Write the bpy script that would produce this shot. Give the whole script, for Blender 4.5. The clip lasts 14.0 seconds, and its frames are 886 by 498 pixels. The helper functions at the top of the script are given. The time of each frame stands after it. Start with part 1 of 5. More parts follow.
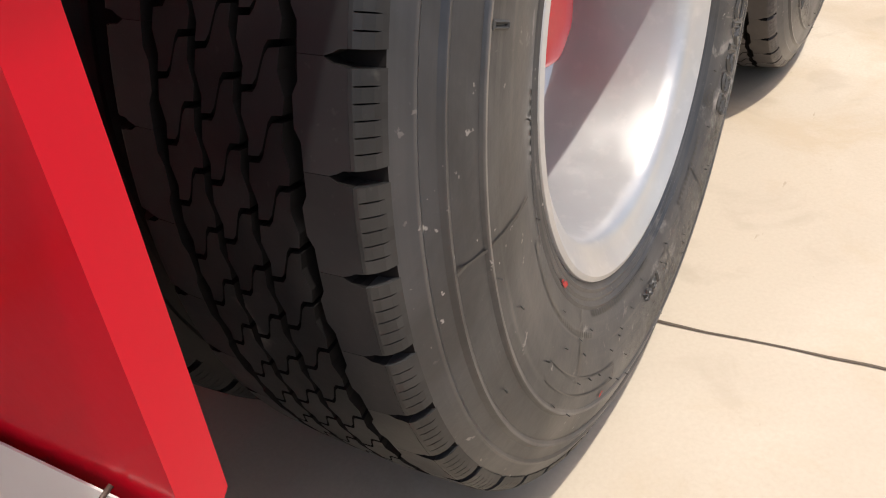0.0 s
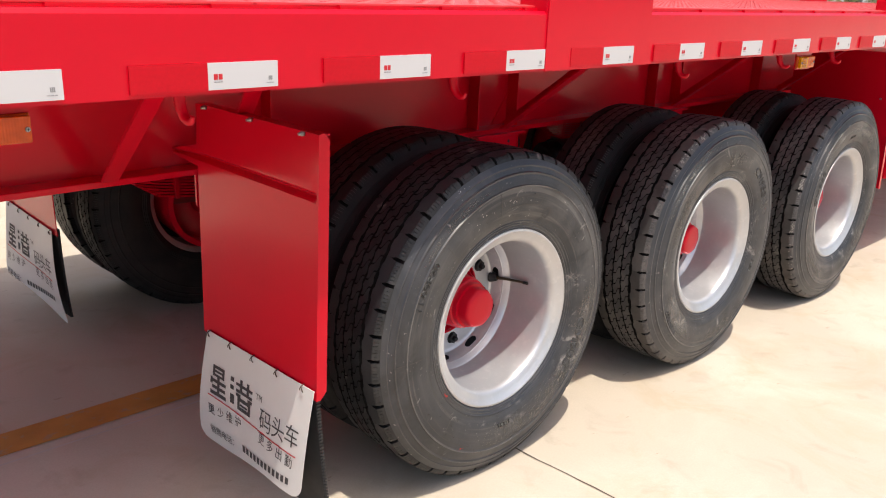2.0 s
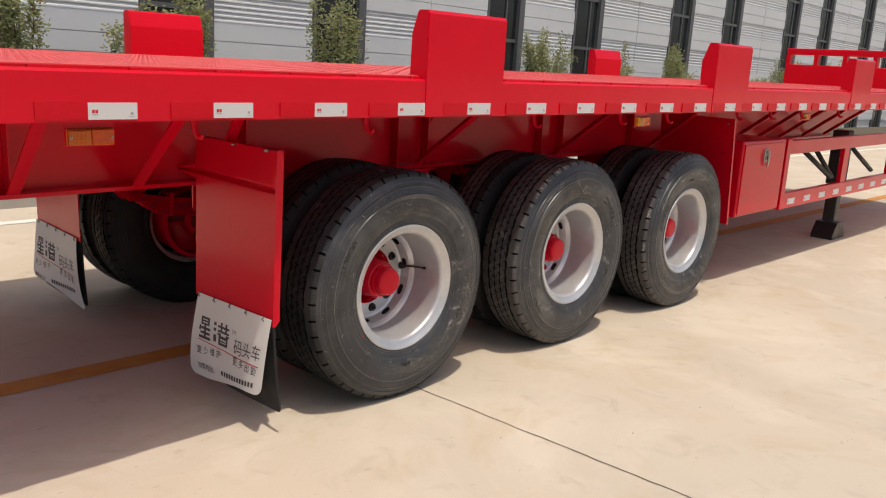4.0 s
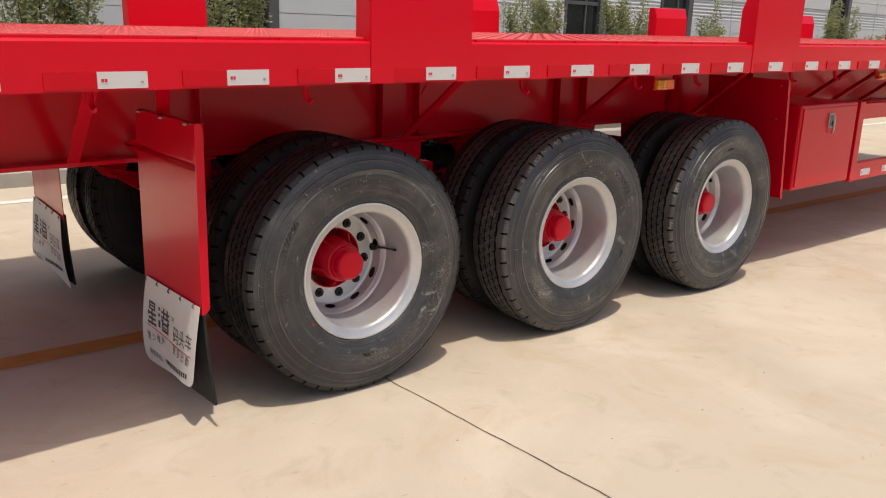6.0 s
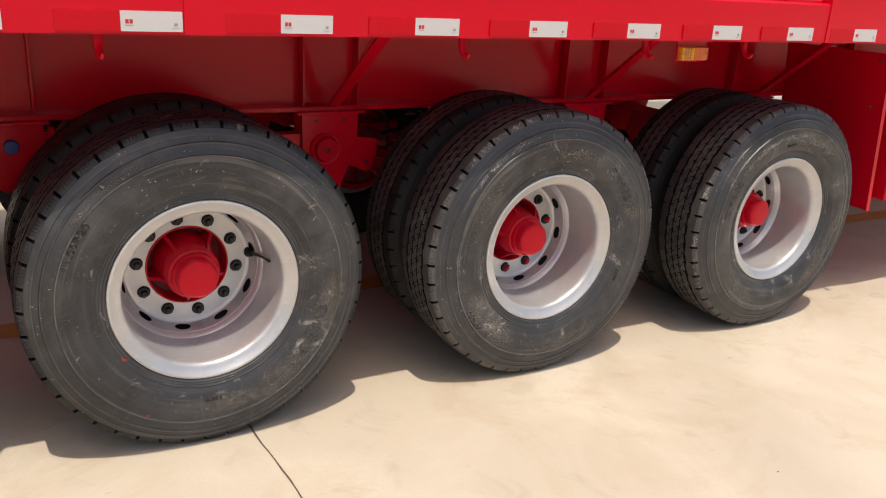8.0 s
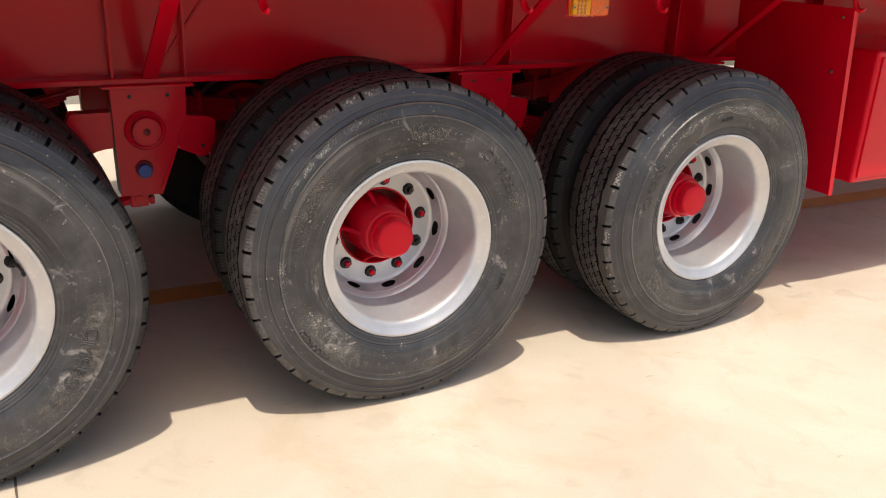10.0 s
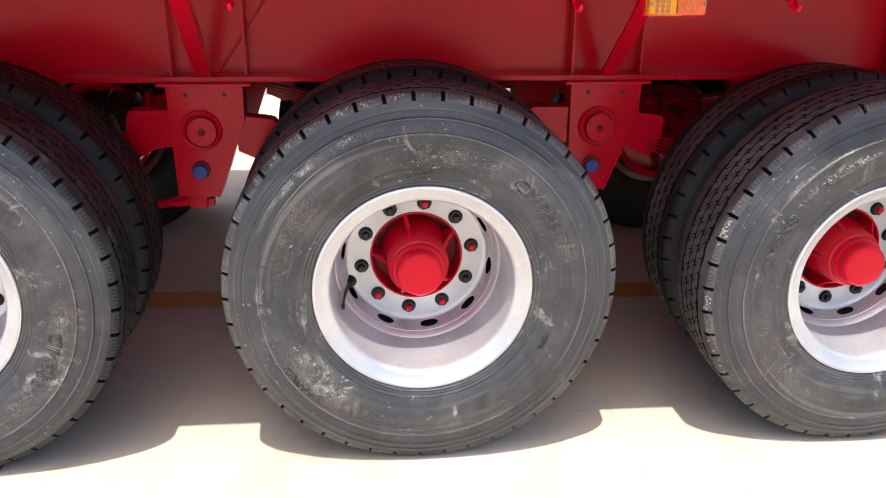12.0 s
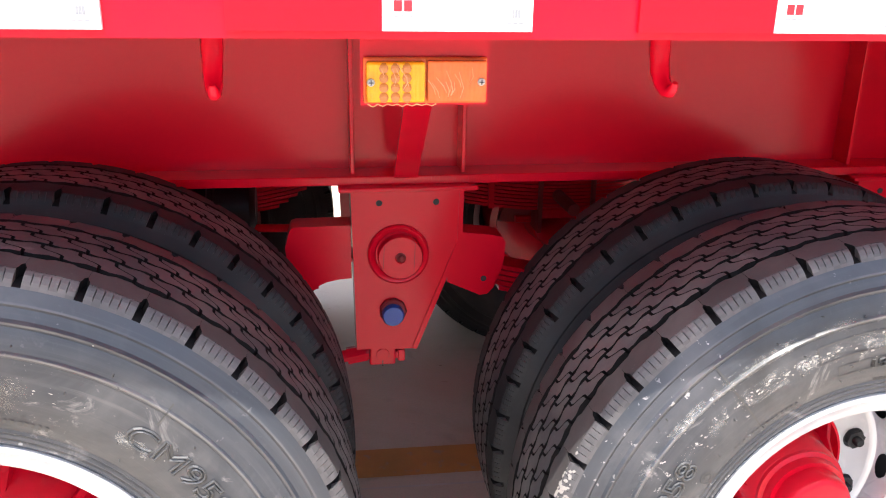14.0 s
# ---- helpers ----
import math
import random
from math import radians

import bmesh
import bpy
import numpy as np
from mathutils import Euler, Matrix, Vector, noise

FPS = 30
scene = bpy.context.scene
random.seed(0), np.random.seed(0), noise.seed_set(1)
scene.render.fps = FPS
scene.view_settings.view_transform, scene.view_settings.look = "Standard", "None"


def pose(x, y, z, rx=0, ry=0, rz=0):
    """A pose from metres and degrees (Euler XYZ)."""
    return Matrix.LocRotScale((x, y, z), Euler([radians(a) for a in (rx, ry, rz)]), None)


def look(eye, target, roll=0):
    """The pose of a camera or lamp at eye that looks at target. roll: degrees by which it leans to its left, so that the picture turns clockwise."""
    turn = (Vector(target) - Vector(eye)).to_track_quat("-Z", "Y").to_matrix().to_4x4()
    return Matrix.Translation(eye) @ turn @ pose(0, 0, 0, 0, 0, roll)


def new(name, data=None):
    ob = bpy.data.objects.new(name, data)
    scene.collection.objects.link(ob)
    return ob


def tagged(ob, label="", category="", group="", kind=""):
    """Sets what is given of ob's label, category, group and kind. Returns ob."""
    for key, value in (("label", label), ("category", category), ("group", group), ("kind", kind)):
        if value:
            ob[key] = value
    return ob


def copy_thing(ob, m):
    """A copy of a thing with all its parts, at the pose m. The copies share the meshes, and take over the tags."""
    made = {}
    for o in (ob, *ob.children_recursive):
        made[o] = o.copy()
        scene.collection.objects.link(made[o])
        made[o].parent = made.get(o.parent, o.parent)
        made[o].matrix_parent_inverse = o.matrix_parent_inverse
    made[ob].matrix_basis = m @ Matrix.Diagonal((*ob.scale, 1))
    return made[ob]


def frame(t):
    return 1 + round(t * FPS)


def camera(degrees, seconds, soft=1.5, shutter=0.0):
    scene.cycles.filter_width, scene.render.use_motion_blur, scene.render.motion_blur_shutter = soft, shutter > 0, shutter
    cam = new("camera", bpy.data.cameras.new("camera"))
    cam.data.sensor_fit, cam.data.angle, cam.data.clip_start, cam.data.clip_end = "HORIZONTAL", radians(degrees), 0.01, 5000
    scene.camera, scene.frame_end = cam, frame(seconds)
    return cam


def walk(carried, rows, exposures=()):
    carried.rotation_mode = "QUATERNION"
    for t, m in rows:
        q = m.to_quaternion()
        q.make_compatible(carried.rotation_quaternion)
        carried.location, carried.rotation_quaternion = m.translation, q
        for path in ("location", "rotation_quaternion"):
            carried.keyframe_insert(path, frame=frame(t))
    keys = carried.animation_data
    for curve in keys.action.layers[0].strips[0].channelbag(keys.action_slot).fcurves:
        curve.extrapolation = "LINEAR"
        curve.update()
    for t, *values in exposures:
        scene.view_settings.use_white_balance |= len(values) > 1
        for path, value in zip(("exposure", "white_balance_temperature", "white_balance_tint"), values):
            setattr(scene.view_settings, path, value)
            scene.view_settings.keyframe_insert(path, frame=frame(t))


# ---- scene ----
cam = camera(56.5, 14.0, soft=1.08)
PATH = [
    (0, (-0.889, -0.295, 0.844), (0.508, 0.612, -0.262), -6.5),
    (0.2, (-0.917, -0.397, 1.01), (0.398, 0.577, -0.133), -0.9),
    (0.5, (-1.036, -0.532, 1.233), (0.28, 0.55, 0.186), 0.7),
    (1, (-1.398, -0.846, 1.45), (-0.152, 0.38, 0.477), 2.2),
    (1.5, (-1.585, -1.26, 1.505), (-0.274, 0.065, 0.781), 3.3),
    (2, (-1.857, -1.591, 1.51), (-0.516, -0.235, 0.908), 2.8),
    (2.5, (-2.073, -1.873, 1.544), (-0.719, -0.496, 1.026), 2.6),
    (3, (-2.264, -2.227, 1.534), (-0.897, -0.807, 1.193), 2.9),
    (3.5, (-2.479, -2.444, 1.515), (-1.04, -1.102, 1.154), 3.9),
    (3.7, (-2.559, -2.523, 1.516), (-1.114, -1.201, 1.111), 3.7),
    (5.8, (-1.988, -2.787, 1.547), (-0.741, -1.307, 1.044), 2.3),
    (6, (-1.86, -2.776, 1.511), (-0.635, -1.28, 1.0), 2.0),
    (6.5, (-1.513, -2.782, 1.529), (-0.4, -1.213, 0.981), 2.9),
    (7, (-1.199, -2.655, 1.488), (-0.132, -1.062, 0.918), 4.4),
    (7.2, (-1.069, -2.619, 1.514), (-0.025, -1.015, 0.933), 4.4),
    (9.3, (-0.136, -2.131, 1.462), (0.803, -0.505, 0.772), 4.0),
    (9.5, (-0.083, -2.136, 1.438), (0.879, -0.519, 0.76), 3.4),
    (10, (0.183, -2.179, 1.438), (1.109, -0.548, 0.744), 3.2),
    (10.5, (0.425, -2.169, 1.437), (1.245, -0.488, 0.728), 3.3),
    (11, (0.678, -2.011, 1.412), (1.449, -0.304, 0.711), 3.8),
    (11.5, (0.877, -1.984, 1.414), (1.441, -0.206, 0.692), 3.9),
    (12, (1.11, -2.012, 1.435), (1.323, -0.162, 0.705), 1.5),
    (12.5, (1.312, -1.915, 1.407), (1.574, -0.047, 0.743), 0.2),
    (13, (1.476, -1.573, 1.425), (1.846, 0.303, 0.841), 2.5),
    (13.5, (1.594, -1.308, 1.399), (1.96, 0.569, 0.815), 2.4),
    (14, (1.755, -1.004, 1.402), (2.058, 0.864, 0.756), 1.7),
]
walk(cam, [(t, look(eye, target, roll)) for t, eye, target, roll in PATH],
     [(0.0, 0.27, 6800, 10), (0.5, 0.07, 7100, 10), (1.0, 0.47, 6950, 10), (1.5, 0.62, 6750, 10), (2.5, 0.22, 6750, 10), (3.0, 0.13, 6900, 10), (3.5, -0.08, 7100, 10), (6.5, -0.08, 7150, 10), (7.2, -0.03, 7150, 10), (9.5, 0.39, 7100, 10), (10.5, 0.32, 7100, 10), (11.0, 0.50, 6800, 10), (11.5, 0.73, 6550, 10), (12.0, 1.02, 6350, 10), (13.0, 1.02, 6200, 10), (13.5, 1.28, 6200, 10), (14.0, 1.85, 6200, 10)])

# ---- world, sun, exposure ----
SUN_WAY = Vector((0.11, 0.27, -1.0)).normalized()
world = bpy.data.worlds.new("world")
scene.world = world
world.use_nodes = True
wn = world.node_tree.nodes
sky = wn.new("ShaderNodeTexSky")
sky.sky_type, sky.sun_disc = "NISHITA", False
sky.sun_elevation = math.asin(-SUN_WAY.z)
sky.sun_rotation = math.atan2(-SUN_WAY.x, -SUN_WAY.y)
sky.air_density, sky.dust_density, sky.ozone_density = 1.0, 4.0, 1.6
world.node_tree.links.new(sky.outputs[0], wn["Background"].inputs[0])
wn["Background"].inputs[1].default_value = 0.15
sun = new("sun", bpy.data.lights.new("sun", "SUN"))
sun.data.energy, sun.data.angle, sun.data.color = 3.1, radians(0.6), (1.0, 0.95, 0.87)
sun.matrix_world = look((0, 0, 20), Vector((0, 0, 20)) + SUN_WAY)


# ---- materials ----
class Mat:
    """A node material with short ways to add noise and mixes."""

    def __init__(self, name, color, rough=0.5, metal=0.0, coat=0.0, spec=0.5):
        self.m = bpy.data.materials.new(name)
        self.m.use_nodes = True
        self.nt = self.m.node_tree
        self.b = self.nt.nodes["Principled BSDF"]
        self.coord = self.nt.nodes.new("ShaderNodeTexCoord").outputs["Object"]
        self.color = self.rgb(color)
        self.set("Roughness", rough), self.set("Metallic", metal), self.set("Coat Weight", coat), self.set("Specular IOR Level", spec)
        self.link(self.color, self.b.inputs["Base Color"])

    def set(self, socket, value):
        self.b.inputs[socket].default_value = value

    def link(self, a, b):
        self.nt.links.new(a, b)

    def rgb(self, c):
        n = self.nt.nodes.new("ShaderNodeRGB")
        n.outputs[0].default_value = (*c, 1)
        return n.outputs[0]

    def world_coord(self):
        self.coord = self.nt.nodes.new("ShaderNodeNewGeometry").outputs["Position"]
        return self

    def noise(self, scale, detail=4, rough=0.55, lo=0.35, hi=0.65, stretch=None, distort=0.0):
        n = self.nt.nodes.new("ShaderNodeTexNoise")
        n.inputs["Scale"].default_value, n.inputs["Detail"].default_value, n.inputs["Roughness"].default_value = scale, detail, rough
        n.inputs["Distortion"].default_value = distort
        co = self.coord
        if stretch:
            mp = self.nt.nodes.new("ShaderNodeMapping")
            mp.inputs["Scale"].default_value = stretch
            self.link(co, mp.inputs[0])
            co = mp.outputs[0]
        self.link(co, n.inputs["Vector"])
        return self.ramp(n.outputs["Fac"], lo, hi)

    def ramp(self, fac, lo, hi, a=0.0, b=1.0):
        r = self.nt.nodes.new("ShaderNodeMapRange")
        for k, v in zip((1, 2, 3, 4), (lo, hi, a, b)):
            r.inputs[k].default_value = v
        self.link(fac, r.inputs[0])
        return r.outputs[0]

    def math(self, op, a, b):
        n = self.nt.nodes.new("ShaderNodeMath")
        n.operation = op
        for s, v in zip(n.inputs, (a, b)):
            if isinstance(v, (int, float)):
                s.default_value = v
            else:
                self.link(v, s)
        return n.outputs[0]

    def mix(self, fac, color, amount=1.0):
        """Lays a colour over the base colour where fac says."""
        n = self.nt.nodes.new("ShaderNodeMix")
        n.data_type = "RGBA"
        self.link(self.math("MULTIPLY", fac, amount), n.inputs[0])
        self.link(self.color, n.inputs[6])
        n.inputs[7].default_value = (*color, 1)
        self.color = n.outputs[2]
        self.link(self.color, self.b.inputs["Base Color"])
        return self

    def roughness(self, fac, a, b):
        self.link(self.ramp(fac, 0, 1, a, b), self.b.inputs["Roughness"])
        return self

    def bump(self, fac, strength, distance=0.002):
        n = self.nt.nodes.new("ShaderNodeBump")
        n.inputs["Strength"].default_value, n.inputs["Distance"].default_value = strength, distance
        self.link(fac, n.inputs["Height"])
        self.link(n.outputs[0], self.b.inputs["Normal"])
        return self

    def island(self, amount):
        """Pieces of one mesh differ a little in brightness."""
        g = self.nt.nodes.new("ShaderNodeNewGeometry").outputs["Random Per Island"]
        return self.mix(g, (0, 0, 0), amount)


def make_red():
    m = Mat("red_paint", (0.60, 0.0018, 0.018), 0.36, coat=1.0, spec=0.08)
    m.set("Coat IOR", 1.24), m.set("Coat Roughness", 0.16)
    m.mix(m.noise(1.3, 3), (0.53, 0.0015, 0.016), 0.5)
    m.mix(m.noise(5, 5, lo=0.62, hi=0.85), (0.60, 0.06, 0.05), 0.035)
    m.roughness(m.noise(2.5, 4), 0.30, 0.38)
    m.bump(m.noise(60, 2, lo=0.2, hi=0.8), 0.06)
    return m.m


def make_pale_red():
    # Paler than the plate, so the bars' lit tops are put into the colour
    m = Mat("pale_red_paint", (0.64, 0.11, 0.115), 0.40, spec=0.6)
    m.mix(m.noise(3, 5), (0.62, 0.08, 0.08), 0.6)
    return m.m


def make_deck():
    m = Mat("red_checker_plate", (0.62, 0.02, 0.03), 0.36, spec=0.6)
    v = m.nt.nodes.new("ShaderNodeTexVoronoi")
    v.inputs["Scale"].default_value, v.inputs["Randomness"].default_value = 24, 0.04
    mp = m.nt.nodes.new("ShaderNodeMapping")
    mp.inputs["Rotation"].default_value, mp.inputs["Scale"].default_value = (0, 0, 0.785), (1, 0.45, 1)
    m.link(m.coord, mp.inputs[0]), m.link(mp.outputs[0], v.inputs["Vector"])
    m.mix(m.noise(2.5, 5), (0.62, 0.10, 0.10), 0.4)
    # raised spots tinted paler, as if their tops caught the light
    m.mix(m.ramp(v.outputs["Distance"], 0.14, 0.30, 1, 0), (0.66, 0.09, 0.09), 0.4)
    m.bump(m.ramp(v.outputs["Distance"], 0.15, 0.3, 1, 0), 0.9, 0.006)
    return m.m


def make_rubber(name, base, dust, amount, lo=0.45, hi=0.75, rough=(0.48, 0.75)):
    m = Mat(name, base, 0.5, spec=0.35)
    m.mix(m.noise(2.2, 5), tuple(c * 1.7 for c in base), 0.7)
    m.mix(m.noise(7, 6, lo=lo, hi=hi, distort=0.6), dust, amount)
    m.mix(m.noise(160, 2, lo=0.68, hi=0.74), dust, amount * 0.5)
    m.roughness(m.noise(5, 5), *rough)
    m.bump(m.noise(120, 3, lo=0.2, hi=0.8), 0.12, 0.001)
    return m


def make_sidewall():
    """Weathered rubber: dust lies in rings and smears round the wheel's own axis."""
    m = make_rubber("tyre_sidewall", (0.0180, 0.0203, 0.0255), (0.145, 0.136, 0.134), 0.18, rough=(0.30, 0.50))
    m.set("Specular IOR Level", 0.55)
    plain = m.coord
    shift = m.nt.nodes.new("ShaderNodeVectorMath")
    shift.operation = "ADD"
    seed = m.nt.nodes.new("ShaderNodeObjectInfo").outputs["Random"]
    m.link(m.coord, shift.inputs[0]), m.link(m.math("MULTIPLY", seed, 9.0), shift.inputs[1])
    sep = m.nt.nodes.new("ShaderNodeSeparateXYZ")
    m.link(m.coord, sep.inputs[0])
    radius = m.math("SQRT", m.math("ADD", m.math("MULTIPLY", sep.outputs[0], sep.outputs[0]), m.math("MULTIPLY", sep.outputs[2], sep.outputs[2])), 0)
    angle = m.math("ARCTAN2", sep.outputs[2], sep.outputs[0])
    comb = m.nt.nodes.new("ShaderNodeCombineXYZ")
    m.link(m.math("MULTIPLY", radius, 55.0), comb.inputs[0]), m.link(m.math("MULTIPLY", angle, 1.1), comb.inputs[1])
    fine = m.nt.nodes.new("ShaderNodeCombineXYZ")
    m.link(m.math("MULTIPLY", radius, 260.0), fine.inputs[0]), m.link(m.math("MULTIPLY", angle, 2.2), fine.inputs[1])
    keep, m.coord = shift.outputs[0], comb.outputs[0]
    m.mix(m.noise(1.0, 5, lo=0.5, hi=0.8), (0.126, 0.119, 0.115), 0.28)
    smear = m.math("MULTIPLY", m.noise(0.55, 6, lo=0.60, hi=0.70, distort=0.5), m.ramp(radius, 0.47, 0.43))
    m.mix(smear, (0.330, 0.301, 0.273), 0.20)
    m.coord = fine.outputs[0]
    m.mix(m.noise(1.0, 3, lo=0.55, hi=0.75), (0.116, 0.110, 0.108), 0.13)
    m.coord = keep
    shoulder = m.math("MULTIPLY", m.ramp(radius, 0.43, 0.47), m.ramp(radius, 0.515, 0.495))
    # Bluish shoulder band: a sky sheen put into the colour
    m.mix(m.math("MULTIPLY", shoulder, m.noise(3.5, 4, lo=0.3, hi=0.6)), (0.033, 0.035, 0.043), 0.4)
    m.mix(m.math("MULTIPLY", shoulder, m.noise(6.0, 5, rough=0.6, lo=0.52, hi=0.68, distort=0.8)), (0.082, 0.078, 0.080), 0.5)
    m.mix(m.noise(3.0, 5, rough=0.6, lo=0.54, hi=0.66, distort=0.6), (0.010, 0.0107, 0.0125), 0.62)
    patch = m.math("MULTIPLY", m.noise(9.0, 7, rough=0.68, lo=0.62, hi=0.70, distort=1.4), m.ramp(radius, 0.46, 0.42))
    m.mix(patch, (0.291, 0.272, 0.258), 0.62)
    cloud = m.math("MULTIPLY", m.noise(4.5, 6, rough=0.62, lo=0.52, hi=0.68, distort=0.9), m.ramp(radius, 0.475, 0.44))
    m.mix(cloud, (0.116, 0.112, 0.111), 0.34)
    chalk = m.math("MULTIPLY", m.noise(3.2, 7, rough=0.7, lo=0.60, hi=0.66, distort=1.8), m.noise(26, 5, rough=0.7, lo=0.42, hi=0.62))
    m.mix(m.math("MULTIPLY", chalk, m.ramp(radius, 0.46, 0.43)), (0.388, 0.358, 0.340), 0.75)
    for ring in (0.4323, 0.4685, 0.4905, 0.3010, 0.3105):
        line = m.math("MULTIPLY", m.ramp(radius, ring - 0.0022, ring - 0.0008), m.ramp(radius, ring + 0.0022, ring + 0.0008))
        m.mix(m.math("MULTIPLY", line, m.noise(7, 4, lo=0.35, hi=0.6)), (0.291, 0.267, 0.247) if ring == 0.4323 else (0.194, 0.177, 0.165), 0.42 if ring == 0.4323 else 0.26)
    specks = m.math("MULTIPLY", m.noise(85, 3, lo=0.66, hi=0.70), m.noise(6, 3, lo=0.5, hi=0.6))
    m.mix(specks, (0.436, 0.411, 0.391), 0.7)
    return m.m


def make_tread(name, base, dust, amount):
    m = make_rubber(name, base, dust, amount, rough=(0.42, 0.62))
    m.island(0.3)
    m.mix(m.noise(11, 5, lo=0.66, hi=0.74), (0.34, 0.32, 0.29), 0.4)
    return m.m


def make_silver():
    m = Mat("silver_paint", (0.60, 0.60, 0.605), 0.36, metal=0.65)
    m.mix(m.noise(4, 4), (0.46, 0.465, 0.49), 0.7)
    m.mix(m.noise(45, 4, lo=0.55, hi=0.75), (0.70, 0.68, 0.68), 0.4)
    m.roughness(m.noise(9, 4), 0.30, 0.5)
    m.bump(m.noise(220, 2, lo=0.2, hi=0.8), 0.05, 0.001)
    return m.m


def make_concrete():
    m = Mat("concrete", (0.539, 0.458, 0.362), 0.86, spec=0.3).world_coord()
    m.mix(m.noise(0.35, 5), (0.464, 0.416, 0.351), 0.8)
    m.mix(m.noise(1.1, 6, rough=0.6, lo=0.48, hi=0.66, distort=0.7), (0.605, 0.539, 0.453), 0.7)
    m.mix(m.noise(1.7, 7, rough=0.62, lo=0.52, hi=0.68, distort=1.2), (0.453, 0.362, 0.254), 0.65)
    m.mix(m.noise(5.5, 6, lo=0.58, hi=0.74, distort=0.8), (0.356, 0.297, 0.232), 0.5)
    m.mix(m.noise(0.9, 4, lo=0.60, hi=0.75, stretch=(1, 0.25, 1)), (0.389, 0.335, 0.275), 0.4)
    m.mix(m.noise(9, 3, lo=0.70, hi=0.73, stretch=(1, 3.5, 1)), (0.281, 0.216, 0.162), 0.5)
    m.mix(m.noise(17, 3, lo=0.745, hi=0.76), (0.183, 0.140, 0.108), 0.6)
    m.mix(m.noise(140, 3, lo=0.3, hi=0.7), (0.432, 0.366, 0.291), 0.35)
    m.bump(m.noise(90, 4, lo=0.2, hi=0.8), 0.18, 0.002)
    return m.m


def make_plain(name, color, rough=0.5, metal=0.0, vary=0.25, scale=6, coat=0.0, grain=40, bump=0.05):
    m = Mat(name, color, rough, metal, coat)
    m.mix(m.noise(scale, 4), tuple(c * 0.72 for c in color), min(1, vary * 2))
    m.mix(m.noise(grain, 4, lo=0.5, hi=0.75), tuple(min(1, c * 1.2 + 0.01) for c in color), vary)
    m.roughness(m.noise(scale * 1.7, 3), max(0.05, rough - 0.08), min(1, rough + 0.1))
    m.bump(m.noise(grain * 3, 2, lo=0.2, hi=0.8), bump, 0.001)
    return m.m


def make_line(name, color, worn):
    m = Mat(name, color, 0.75).world_coord()
    m.mix(m.noise(6, 6, lo=0.45, hi=0.7), tuple(c * 0.7 for c in color), 0.7)
    m.mix(m.noise(22, 6, lo=0.58, hi=0.66), (0.30, 0.24, 0.18), worn)
    m.bump(m.noise(90, 4, lo=0.2, hi=0.8), 0.2, 0.002)
    return m.m


def make_leaf():
    m = Mat("leaf", (0.27, 0.32, 0.16), 0.45)
    g = m.nt.nodes.new("ShaderNodeNewGeometry").outputs["Random Per Island"]
    m.mix(m.ramp(g, 0.0, 1.0), (0.40, 0.42, 0.20), 0.8)
    m.mix(m.ramp(g, 0.86, 0.92), (0.32, 0.13, 0.04), 0.55)
    glow, mixer = m.nt.nodes.new("ShaderNodeBsdfTranslucent"), m.nt.nodes.new("ShaderNodeMixShader")
    m.link(m.color, glow.inputs[0])
    mixer.inputs[0].default_value = 0.4
    m.link(m.b.outputs[0], mixer.inputs[1]), m.link(glow.outputs[0], mixer.inputs[2])
    m.link(mixer.outputs[0], m.nt.nodes["Material Output"].inputs[0])
    return m.m


def make_amber(name, color):
    m = Mat(name, color, 0.18, coat=0.2, spec=0.3)
    w = m.nt.nodes.new("ShaderNodeTexWave")
    w.inputs["Scale"].default_value = 60
    m.link(m.coord, w.inputs["Vector"])
    m.mix(m.noise(30, 4), tuple(c * 0.6 for c in color), 0.6)
    m.bump(w.outputs["Fac"], 0.3, 0.001)
    return m.m


PALE_RED = make_pale_red()
RED, DECK, SIDEWALL, TREAD, SILVER, CONCRETE = make_red(), make_deck(), make_sidewall(), make_tread("tyre_tread", (0.0145, 0.0150, 0.0168), (0.12, 0.115, 0.11), 0.25), make_silver(), make_concrete()
# Second and third near wheels: dustier tread, base colour lightened for extra light
DUSTY_LIT_TREAD = make_tread("dusty_lit_tyre_tread", (0.060, 0.056, 0.057), (0.25, 0.22, 0.20), 0.45)
DUSTY_LIT_SHOULDER = make_tread("dusty_lit_tyre_shoulder", (0.052, 0.047, 0.046), (0.20, 0.18, 0.165), 0.4)
SHOULDER = make_tread("tyre_shoulder", (0.0215, 0.0222, 0.0250), (0.13, 0.12, 0.115), 0.3)
# Darker rubber for the inner tyres, the shade between twin tyres put into colour
SHADED_RUBBER = make_rubber("shaded_rubber", (0.011, 0.011, 0.012), (0.07, 0.062, 0.055), 0.25, rough=(0.6, 0.8)).m
# Near black for groove floors and block walls: recess shade put into the colour
GROOVE_SHADE = Mat("tyre_groove_shade", (0.013, 0.012, 0.012), 0.95, spec=0.03).m
# Lettering lighter than its rubber: light caught by the relief put into colour
LETTER = make_plain("lit_raised_rubber", (0.052, 0.050, 0.048), 0.45, vary=0.4)
DUST = make_plain("dried_mud", (0.17, 0.150, 0.120), 0.9, vary=0.4)
CHALK = make_plain("chalky_scuff", (0.33, 0.315, 0.285), 0.85, vary=0.3)
SCRAPE = make_plain("scraped_rubber", (0.27, 0.25, 0.225), 0.5, vary=0.3)
RED_MARK = make_plain("red_crayon", (0.42, 0.04, 0.035), 0.8)
DARK_RED = make_plain("dull_dark_red", (0.20, 0.010, 0.012), 0.6, vary=0.4)
TIE = make_plain("annealed_wire", (0.10, 0.075, 0.065), 0.5, 0.5)
